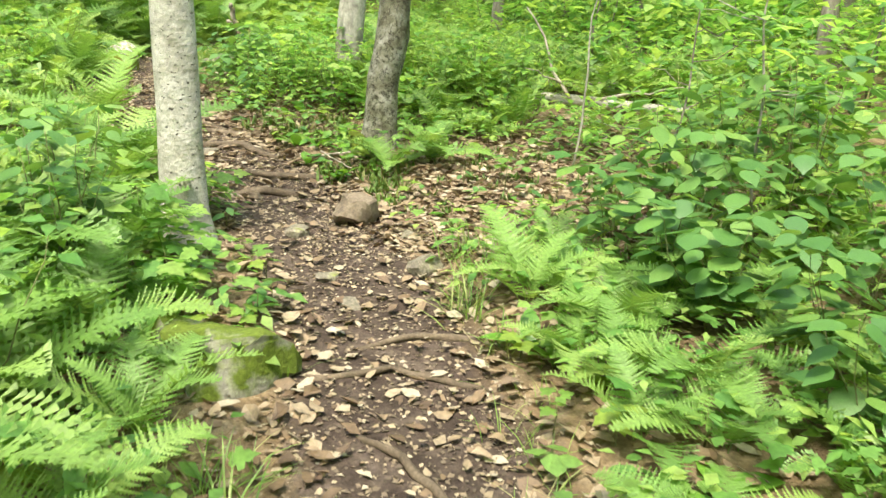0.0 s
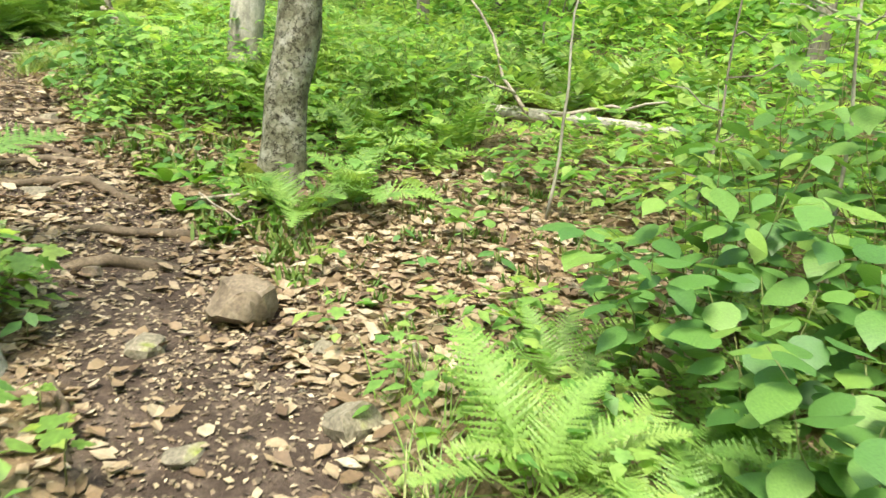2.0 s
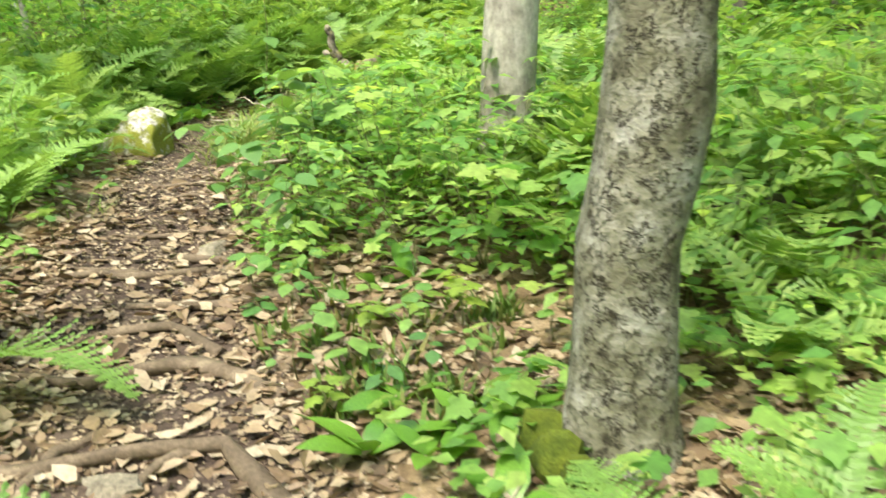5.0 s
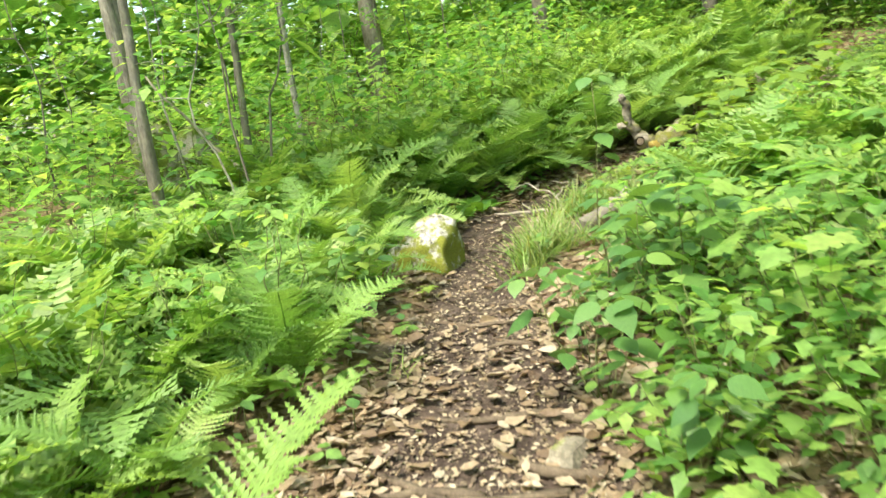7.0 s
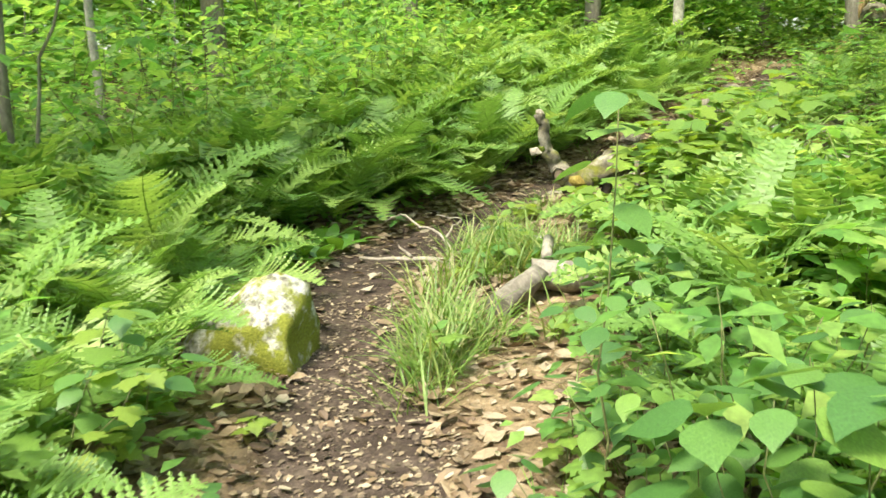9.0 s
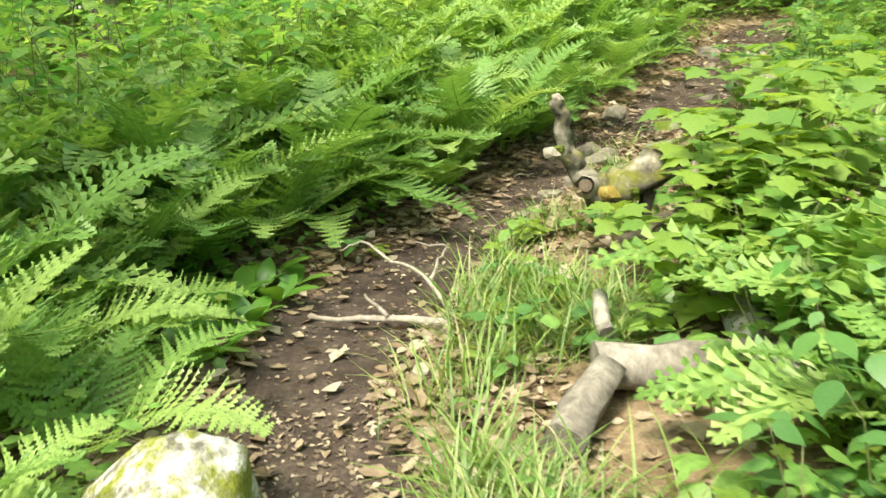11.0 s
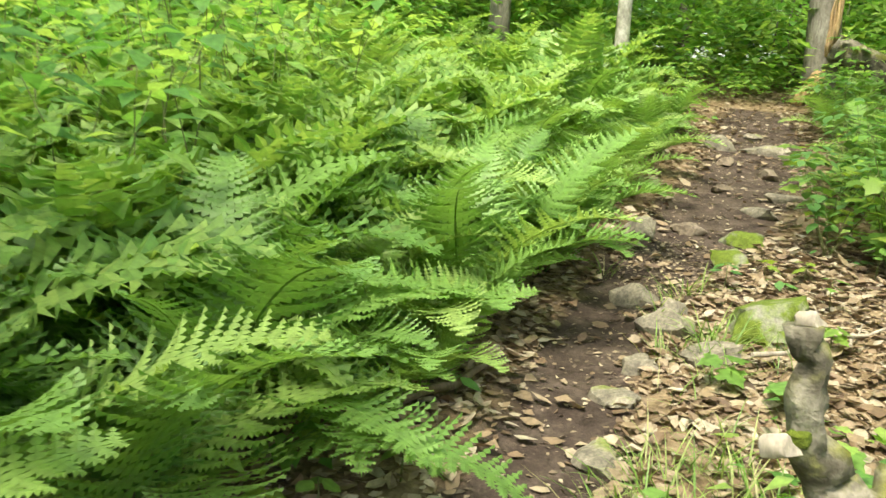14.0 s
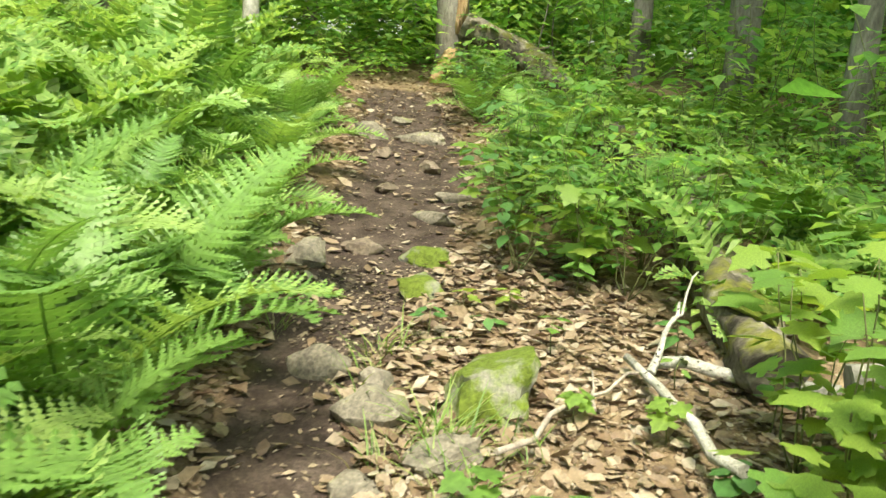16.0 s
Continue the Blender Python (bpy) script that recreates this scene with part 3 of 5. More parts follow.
made, mid_fronds, far_fronds = 0, [], []
for i, (x, y) in enumerate([(-0.42, 6.55), (-0.1, 6.75), (0.45, 4.0), (0.95, 3.75), (1.05, 2.65), (-1.5, 2.6), (-1.05, 1.95), (0.75, 3.1), (-2.16, 12.9), (-2.4, 12.45), (-1.9, 12.2), (-1.7, 12.8), (-2.25, 13.5), (-1.75, 13.4)] + [q for q in sown(FERN_ZONES, 3, 0.24, 0.3) if fern_room(*q)]):
    d = abs(float(trail_side(x, y)[0][0]))
    rnd = random.Random(i)
    if i < 2 or (x > -2.6 and 11 < y < 14):
        size, count = (0.6, 7) if i < 2 else (rnd.uniform(0.85, 1.05), 8)
    elif y < 8.5 and x > -1.2:
        size, count = rnd.uniform(0.42, 0.64), rnd.randint(6, 8)
    elif y > 12.2 and x < -2.6:
        size, count = rnd.uniform(0.75, 1.2) + min(0.25, 0.25 * max(d - 0.9, 0)), rnd.randint(6, 8)
    else:
        size, count = rnd.uniform(0.62, 1.05), rnd.randint(6, 8)
    if d < 1.75 and made < 300:
        fern(x, y, size, count, 0 if d < 1.3 else 1, i)
        made += 1
    else:
        for k in range(count):
            (mid_fronds if d < 2.9 else far_fronds).append(pose(x, y, ground_z(x, y) - 0.02, rnd.uniform(-14, 14), rnd.uniform(-8, 8), 360 * k / count + rnd.uniform(-22, 22)) @ Matrix.Scale(size * rnd.uniform(0.75, 1.1), 4))
for fronds, lod in ((mid_fronds, 3), (far_fronds, 2)):
    shapes = [frond_shape(1.0, lod, 40 + s, rise, fall) for s, (rise, fall) in enumerate(((77, 6), (65, -14), (53, -26), (41, -34)))]
    many("ferns_in_mass", shapes, np.array([np.array(m) for m in fronds]), M_FERN_FAR, "dense bank of bright green ferns", "ferns")


# ---------------------------------------------------------------- broad-leaved plants
def leaf_mesh(name, shape, material):
    return mesh_from(name, shape[0], shape[1], material, True)


L_OVATE, L_ROUND, L_STRAP, L_MAPLE = (leaf_mesh(n, s, m) for n, s, m in (
    ("leaf", OVATE, M_LEAF), ("leaf", ROUND, M_LEAF), ("leaf", BASAL, M_BASAL), ("leaf", MAPLE, M_MAPLE)))


def joined(name, verts_faces, material, parent):
    """One mesh of placed copies of one blade, under a thing."""
    shape, mats = verts_faces
    ob = many(name, [shape], np.array([np.array(m) for m in mats]), material, "", "", "")
    ob.parent = parent
    return ob


def shrub(x, y, height, spread, stems, kind, leaf_size, tiers, seed, label, group, name="shrub", close=True, low=0.2):
    """Thin stems from one root, with pairs of leaves held level on twigs."""
    rnd = random.Random(seed)
    leaf, shape, material = kind
    top = base(name, x, y, -0.01, 0)
    spots, bm = [], bmesh.new()
    for s in range(stems):
        a = 2 * math.pi * (s / stems) + rnd.uniform(-0.5, 0.5)
        reach = spread * rnd.uniform(0.4, 1)
        tip = Vector((math.cos(a) * reach, math.sin(a) * reach, height * rnd.uniform(0.75, 1.05)))
        pts = wander((0, 0, 0), tip, 6, 0.08, seed + s * 7.3)
        tube(bm, pts, [(0.0028 + height * 0.0024) * (1 - 0.13 * i) for i in range(6)], 4, 0.05, seed)
        for k in range(tiers):
            u = low + (1 - low) * (k + 1) / tiers
            i = min(int(u * 5), 4)
            p = pts[i].lerp(pts[i + 1], u * 5 - i) if u < 1 else pts[-1]
            turn = rnd.uniform(0, 180)
            for side in range(2 if u < 1 else 4):
                yaw = turn + (180 if u < 1 else 90) * side + rnd.uniform(-25, 25)
                size = leaf_size * rnd.uniform(0.65, 1.15)
                off = Vector((math.cos(radians(yaw)), math.sin(radians(yaw)), 0.1)) * leaf_size * rnd.uniform(0.1, 0.7)
                spots.append(Matrix.Translation(p + off) @ pose(0, 0, 0, rnd.uniform(-18, 18), rnd.uniform(-8, 28), yaw) @ Matrix.Scale(size, 4))
    part("stem", bm, M_STEM, top)
    if close:
        for m in spots:
            shared("leaf", leaf, top, m)
    else:
        joined("foliage", (MID if shape is not MAPLE else MAPLE, spots), M_LEAF_FAR_LIT, top)
    return tagged(top, label, "shrub", group)


def rosette(x, y, leaf, size, count, seed, label, name="broadleaf_plant"):
    rnd = random.Random(seed)
    top = base(name, x, y, 0.0, 0)
    for i in range(count):
        yaw = 360 * i / count + rnd.uniform(-25, 25)
        shared("leaf", leaf, top, pose(0, 0, 0.0, rnd.uniform(-15, 15), -rnd.uniform(25, 65), yaw) @ Matrix.Scale(size * rnd.uniform(0.7, 1.15), 4))
    return tagged(top, label, "plant", "low plants by the trail")


def seedling(x, y, kind, size, height, count, seed, label):
    rnd = random.Random(seed)
    top = base("seedling", x, y, -0.01, rnd.uniform(0, 360))
    bm = bmesh.new()
    tube(bm, [(0, 0, 0), (0.01, 0, height * 0.6), (0.0, 0.01, height)], [0.0035, 0.003, 0.002], 4, 0.0, seed)
    part("stem", bm, M_STEM, top)
    spots = []
    for i in range(count):
        yaw = 360 * i / count + rnd.uniform(-20, 20)
        spots.append(pose(0.02 * math.cos(radians(yaw)), 0.02 * math.sin(radians(yaw)), height * (1 - 0.25 * (i % 2)), rnd.uniform(-12, 12), rnd.uniform(-5, 22), yaw) @ Matrix.Scale(size * rnd.uniform(0.7, 1.1), 4))
    joined("leaf", (kind[1], spots), kind[2], top)
    return tagged(top, label, "seedling", "seedlings on the forest floor")


K_OVATE, K_ROUND, K_MAPLE = (L_OVATE, OVATE_FAR, M_LEAF), (L_ROUND, ROUND_FAR, M_LEAF), (L_MAPLE, MAPLE, M_MAPLE)
HOBBLE = "broad-leaved shrub with large rounded green leaves"
for i, (x, y, h, sp, st, ls) in enumerate([(1.25, 3.6, 0.62, 0.35, 6, 0.15), (1.65, 3.2, 0.6, 0.35, 6, 0.15), (1.75, 4.3, 0.75, 0.4, 6, 0.16), (2.2, 3.9, 0.8, 0.4, 6, 0.15), (1.55, 5.0, 0.7, 0.4, 5, 0.15), (2.4, 5.2, 0.9, 0.5, 6, 0.15),
        (1.1, 5.3, 0.4, 0.25, 3, 0.13), (1.0, 4.65, 0.65, 0.3, 5, 0.14), (1.35, 4.95, 0.85, 0.35, 6, 0.15), (1.8, 5.5, 1.0, 0.4, 6, 0.15), (1.2, 4.15, 0.62, 0.3, 5, 0.15), (2.1, 4.8, 1.1, 0.4, 6, 0.15), (1.5, 2.6, 0.55, 0.3, 5, 0.15), (2.7, 6.4, 1.1, 0.5, 6, 0.14), (2.1, 6.9, 0.8, 0.4, 5, 0.13)]):
    shrub(x, y, h, sp, st, K_OVATE if i % 5 else K_ROUND, ls * 0.95, 5, 100 + i, HOBBLE, "shrubs beside the trail")
VIBURNUM = "leafy green shrub with pointed oval leaves"
for i, (x, y) in enumerate(sown([(-2.6, 0.4, 8.4, 11.5, 36), (-2.9, -0.6, 11.0, 13.4, 9), (-6.5, -3.8, 8.2, 11.8, 18), (-2.2, -0.9, 17.2, 20.0, 22), (-1.9, 1.0, 17.5, 24.5, 34), (-1.6, 1.2, 8.2, 9.6, 12), (-3.5, -1.5, 2.0, 7.4, 24), (2, 4.5, 4, 10, 20)], 8, 0.3, 0.3)):
    rnd = random.Random(i + 50)
    shrub(x, y, rnd.uniform(0.45, 0.85), rnd.uniform(0.25, 0.4), rnd.randint(4, 6), K_OVATE if i % 6 else K_MAPLE, rnd.uniform(0.085, 0.12), 5, 300 + i, VIBURNUM, "shrubs beside the trail", close=abs(float(trail_side(x, y)[0][0])) < 0.95)
for i, (x, y, h) in enumerate([(-2.45, 14.75, 0.9), (-2.2, 15.25, 0.95), (-2.1, 14.6, 1.0), (-2.65, 14.35, 0.75), (-2.3, 13.9, 0.85), (-1.7, 17.6, 0.6), (-2.8, 13.3, 0.45), (-2.0, 15.7, 0.8), (-2.5, 14.95, 0.55), (-1.7, 15.3, 1.0), (-2.5, 13.6, 0.7), (-2.75, 14.2, 0.75), (-2.6, 13.9, 0.85), (-2.72, 13.55, 0.6), (-2.95, 13.85, 0.42), (-2.55, 14.5, 0.9)]):
    shrub(x, y, h, 0.3, 5, K_MAPLE, 0.15, 4, 500 + i, "young maple sapling with lobed bright green leaves", "maple saplings by the fallen tree", "maple_sapling")
for i, (x, y, h, st) in enumerate([(-1.75, 3.6, 0.85, 5), (-2.1, 3.0, 0.95, 5), (-1.95, 4.25, 0.85, 5), (-1.5, 4.2, 0.45, 4), (-2.5, 3.8, 1.1, 5), (-1.3, 3.7, 0.4, 4), (-2.4, 2.5, 1.0, 5), (-1.65, 5.2, 0.35, 4)]):
    shrub(x, y, h, 0.3, st, K_MAPLE if i % 2 else K_OVATE, 0.12, 5, 950 + i, "leafy green sapling with toothed leaves", "shrubs beside the trail", close=i % 2 == 0)
for i, (x, y) in enumerate(sown([(-2.85, -1.6, 9.7, 11.6, 18), (-2.75, -1.6, 11.4, 12.6, 10), (-2.1, -1.2, 8.6, 9.8, 8)], 18, 0.1, 0.24)):
    rnd = random.Random(i + 150)
    shrub(x, y, rnd.uniform(0.32, 0.55), rnd.uniform(0.2, 0.32), rnd.randint(4, 6), K_OVATE, rnd.uniform(0.08, 0.115), 4, 1200 + i, VIBURNUM, "shrubs beside the trail", close=x < -2.2)
shrub(-2.77, 10.4, 1.3, 0.06, 1, K_OVATE, 0.12, 7, 901, "slender young tree with bright oval leaves", "shrubs beside the trail", low=0.45)
shrub(-2.35, 9.85, 0.75, 0.3, 5, K_OVATE, 0.16, 3, 902, VIBURNUM, "shrubs beside the trail")
shrub(-2.5, 9.3, 0.6, 0.3, 5, K_OVATE, 0.14, 3, 903, VIBURNUM, "shrubs beside the trail")
for i, (x, y) in enumerate(sown([(-8.0, -5.6, 13.0, 21.0, 34), (-9, -6.0, 8.0, 13.0, 14), (0.2, 4.0, 13.0, 23.0, 30), (-4.5, 1.5, 25.0, 28, 16), (3, 6, 4, 11, 10), (-6, -3.4, 2, 8, 10)], 21, 1.5, 0.5)):
    rnd = random.Random(i + 90)
    shrub(x, y, rnd.uniform(1.1, 1.8), rnd.uniform(0.4, 0.7), 3, K_ROUND if i % 2 else K_OVATE, 0.19, 10, 600 + i, "tall understory shrub with broad pale green leaves", "understory shrubs", close=False)
for i, (x, y) in enumerate(sown([(-1.9, -0.75, 2.2, 4.4, 16), (-1.4, -0.5, 6.2, 7.6, 12), (-5.7, -4.72, 12.8, 13.9, 34), (-2.6, -1.4, 7.8, 10.0, 6), (-3.9, -2.8, 13.4, 14.2, 5), (-5.2, -4.4, 12.9, 13.6, 6), (0.4, 1.1, 2.3, 3.6, 6)], 31, 0.05, 0.13)):
    rosette(x, y, L_STRAP, 0.22 if x < -4 else 0.19, random.Random(i).randint(3, 5), 700 + i, "low plant with glossy broad green leaves")
for i, (x, y) in enumerate(sown([(-1.2, 1.6, 5.2, 8.4, 70), (-2.6, -0.3, 8.0, 11.0, 30), (0.3, 1.0, 2.2, 3.4, 16), (-1.6, -0.8, 2.0, 5.6, 40), (-3.6, -2.4, 9.0, 12.6, 34), (-5.4, -4.2, 12.5, 16, 30), (-3.2, -1.6, 15.0, 18.5, 22), (-4.6, -3.4, 8.0, 11.0, 30), (-3.8, -2.9, 12.4, 14.8, 60), (-3.4, -2.6, 9.4, 12.4, 40), (-2.2, -1.1, 7.3, 8.6, 26)], 41, 0.02, 0.16)):
    k = random.Random(i + 7)
    seedling(x, y, (K_OVATE, K_MAPLE, K_ROUND)[i % 3], k.uniform(0.06, 0.11) * (1.3 if -3.9 < x < -2.9 and y > 12.4 else 1), k.uniform(0.06, 0.22), k.randint(3, 6), 800 + i, "small woodland seedling with a few green leaves")


# ---------------------------------------------------------------- trees
def trunk_tree(name, x, y, radius, height, material, label, seed, lean=(0, 0), crown=260, crown_from=0.55, spread=2.6, bend=0.0, flare=0.5, segs=20, leaf=0.3):
    """A tree: flared uneven trunk, limbs and a high crown of separate leaves."""
    rnd = random.Random(seed)
    top = base(name, x, y, -0.08)
    bm = bmesh.new()
    rows = 40
    pts, radii = [], []
    for i in range(rows):
        k = (i / (rows - 1)) ** 1.9
        up = k * height
        step = min(max((up - 0.72) / 0.26, 0), 1)
        sway = bend * step * step * (3 - 2 * step)
        pts.append(Vector((lean[0] * k * height + sway + 0.3 * k * noise.noise((seed, k * 4, 0)), lean[1] * k * height + 0.3 * k * noise.noise((seed, k * 4, 5)), k * height)))
        radii.append(radius * (1 - 0.75 * k) * (1 + flare * math.exp(-up / 0.16)) * (1 + 1.6 * bend * math.exp(-(((up - 1.02) / 0.14) ** 2))))
    tube(bm, pts, radii, segs, 0.06, seed)
    trunk = part("trunk", bm, material, top)
    for b in range(6):
        i = rnd.randint(int(rows * 0.76), rows - 2)
        a = rnd.uniform(0, 6.28)
        tip = pts[i] + Vector((math.cos(a), math.sin(a), 0.5)) * spread * rnd.uniform(0.5, 0.9)
        limb("branch", pts[i], tip, radii[i] * 0.5, 0.015, material, top, 7, 0.1, seed + b, 6)
    g = np.random.RandomState(seed)
    n = crown
    blobs = np.c_[g.normal(0, spread * 0.55, 14), g.normal(0, spread * 0.55, 14), g.uniform(crown_from, 1.02, 14) * height]
    pick = g.randint(0, 14, n)
    q = blobs[pick] + g.normal(0, spread * 0.28, (n, 3)) + np.array([lean[0], lean[1], 0]) * height * 0.8
    ob = many("crown", [MID, TINY], places(q[:, 0], q[:, 1], q[:, 2], g.uniform(0, 6.28, n), g.uniform(-0.5, 0.5, n), g.uniform(-0.5, 0.5, n), g.uniform(0.6, 1.2, n) * leaf), M_LEAF_FAR_LIT, "", "", "")
    ob.parent = top
    return tagged(top, label, "tree", "forest trees")


trunk_tree("birch_tree", -1.5, 4.75, 0.13, 13, M_BIRCH, "pale grey birch tree with dark flecks beside the trail", 3, (-0.045, 0.01))
trunk_tree("beech_tree", -0.555, 7.25, 0.14, 14, M_BEECH, "mottled grey tree with peeling bark and a kinked trunk", 5, (0.012, 0.0), bend=0.065)
trunk_tree("pale_tree", -1.16, 9.9, 0.16, 14, M_PALE, "pale flaking forest tree among low greenery", 7, (0.06, 0.0))
for i, (x, y, r, h, mtl) in enumerate([(-7.2, 11.8, 0.055, 7, M_TRUNK), (-7.6, 12.2, 0.05, 7, M_TRUNK), (-7.3, 13.3, 0.045, 7, M_TRUNK), (-8.2, 15.6, 0.05, 8, M_PALE), (-10.5, 15.0, 0.16, 14, M_TRUNK),
        (-2.6, 23.6, 0.1, 12, M_PALE), (-4.2, 25.0, 0.17, 15, M_TRUNK), (3.4, 15.5, 0.16, 13, M_TRUNK), (4.6, 18.5, 0.2, 14, M_TRUNK), (3.0, 22.0, 0.2, 15, M_TRUNK), (4.2, 9.5, 0.1, 10, M_TRUNK),
        (-10, 21, 0.2, 15, M_TRUNK), (-12, 9, 0.18, 14, M_PALE), (6.0, 13, 0.18, 14, M_TRUNK), (-7.5, 24, 0.16, 14, M_TRUNK), (1.5, 29, 0.2, 15, M_TRUNK), (2.2, 19.5, 0.13, 11, M_TRUNK), (3.6, 25, 0.16, 13, M_TRUNK), (5.5, 22, 0.18, 13, M_TRUNK), (-0.8, 28.5, 0.14, 12, M_TRUNK), (6.5, 27, 0.2, 14, M_TRUNK), (2.4, 16.8, 0.1, 10, M_TRUNK)]):
    # Trees far right get bigger, lower crowns, added above the view to cast shade.
    trunk_tree("forest_tree", x, y, r, h, mtl, "tall slender grey-barked forest tree", 20 + i, (random.Random(i).uniform(-0.04, 0.04), 0), crown=1500 if x > 1 and y > 15 else 260, segs=12, spread=3.2 if x > 1 and y > 15 else 2.4, crown_from=0.4 if x > 1 and y > 15 else 0.55)


# Added tree, outside the final view, whose crown shades the woods at right.
trunk_tree("forest_tree", 0.9, 15.2, 0.11, 9, M_TRUNK, "unseen young tree with a low crown, added for shade", 122, (0.0, 0.0), crown=900, crown_from=0.42, segs=12, spread=2.8)


for i, (mx, my, s) in enumerate([(-0.72, 7.12, 0.09), (-0.66, 7.06, 0.07), (-0.75, 7.22, 0.08)]):
    bm = bmesh.new()
    rock_mesh(bm, (s, s * 0.8, s * 1.2), 140 + i, 2)
    ob = part("moss_cushion", bm, M_MOSS, None)
    ob.matrix_basis = pose(mx, my, ground_z(mx, my) + s * 0.6)
    tagged(ob, "green moss cushion at the foot of a tree", "moss")


def sapling(x, y, height, lean, seed, material=M_TRUNK, leaves=160, low=0.35):
    """A thin young tree with loose leafy twigs."""
    g = np.random.RandomState(seed)
    top = base("sapling", x, y, -0.02)
    trunk, pts = limb("trunk", (0, 0, 0), (lean[0], lean[1], height), 0.005 + height * 0.0028, 0.003, material, top, 12, 0.06, seed, 7, 0.1)
    tips, bm = [], bmesh.new()
    for b in range(9):
        i = min(int(2 + 9 * (low + (1 - low) * g.rand())), 11)
        a = g.uniform(0, 6.28)
        tip = pts[i] + Vector((math.cos(a), math.sin(a), g.uniform(0, 0.5))) * min(height, 3.0) * g.uniform(0.15, 0.34)
        tube(bm, wander(pts[i], tip, 5, 0.12, seed + b * 3), [0.006, 0.005, 0.004, 0.003, 0.002], 4, 0.05, seed)
        tips.append((pts[i], tip))
    tagged(part("branch", bm, material, top), kind="stuff")
    pick, k = g.randint(0, 9, leaves), g.uniform(0.3, 1.1, leaves)
    q = np.array([tuple(tips[p][0].lerp(tips[p][1], float(f))) for p, f in zip(pick, k)]) + g.normal(0, height * 0.035, (leaves, 3))
    ob = many("foliage", [MID], places(q[:, 0], q[:, 1], q[:, 2], g.uniform(0, 6.28, leaves), g.uniform(-0.6, 0.2, leaves), g.uniform(-0.4, 0.4, leaves), g.uniform(0.09, 0.15, leaves)), M_LEAF_FAR_LIT, "", "", "")
    ob.parent = top
    return tagged(top, "thin young tree with a sparse spread of green leaves", "sapling", "young trees")


for i, (x, y, h, lean) in enumerate([(-6.5, 12.2, 3.2, (-0.1, 0.0)), (-7.15, 12.15, 3.6, (-0.3, 0.1)), (-6.9, 12.9, 3.8, (0.6, 0.3)), (-5.9, 11.3, 2.6, (-0.2, 0.1))]):
    sapling(x, y, h, lean, 60 + i, M_PALE if i % 2 else M_TRUNK, 200, 0.45)
sapling(2.0, 5.1, 2.4, (-0.15, 0.1), 1, M_PALE, 130, 0.15)
sapling(1.6, 5.7, 1.9, (0.1, 0.1), 4, M_TRUNK, 110, 0.15)
sapling(1.05, 6.6, 2.2, (0.15, 0.0), 2, M_PALE, 30, 0.6)
for i, (x, y) in enumerate(sown([(-12, -7.6, 10, 24, 18), (1.8, 8, 9, 26, 24), (3, 7, 1, 9, 8), (-11, -4.5, 0, 9, 8), (-8, 4, 26.5, 34, 22)], 77, 2.2, 0.7)):
    rnd = random.Random(i)
    sapling(x, y, rnd.uniform(2.2, 5.0), (rnd.uniform(-0.4, 0.4), rnd.uniform(-0.3, 0.3)), 10 + i, M_TRUNK, 240, 0.02)


# ---------------------------------------------------------------- stones
stone("trail_stone", -0.56, 5.28, (0.165, 0.14, 0.14), 4, M_STONE, "squarish brown stone lying on the trail", sink=0.12, rz=15, cut=0.72)
for i, (x, y, sx, sy, sz, mtl, sink) in enumerate([(-0.9, 5.0, 0.13, 0.1, 0.06, M_GREYSTONE, 0.4), (-0.1, 4.42, 0.12, 0.11, 0.11, M_GREYSTONE, 0.35), (-0.62, 4.25, 0.1, 0.07, 0.04, M_GREYSTONE, 0.45), (-0.45, 3.95, 0.09, 0.07, 0.04, M_GREYSTONE, 0.45),
        (-0.2, 5.0, 0.08, 0.06, 0.04, M_GREYSTONE, 0.4), (-2.0, 7.05, 0.13, 0.1, 0.05, M_GREYSTONE, 0.45), (-1.35, 5.85, 0.08, 0.07, 0.05, M_STONE, 0.4), (-2.55, 9.0, 0.12, 0.1, 0.06, M_GREYSTONE, 0.45)]):
    stone("stone", x, y, (sx * 0.9, sy * 0.9, sz * 0.8), 30 + i, mtl, "grey stone half buried in the trail", sink=sink, rz=37 * i, group="stones set in the trail", level=2)
stone("mossy_rock", -0.84, 3.08, (0.29, 0.24, 0.25), 12, M_MOSSROCK, "low rock under a cushion of yellow-green moss", "rock", 0.42, 20)


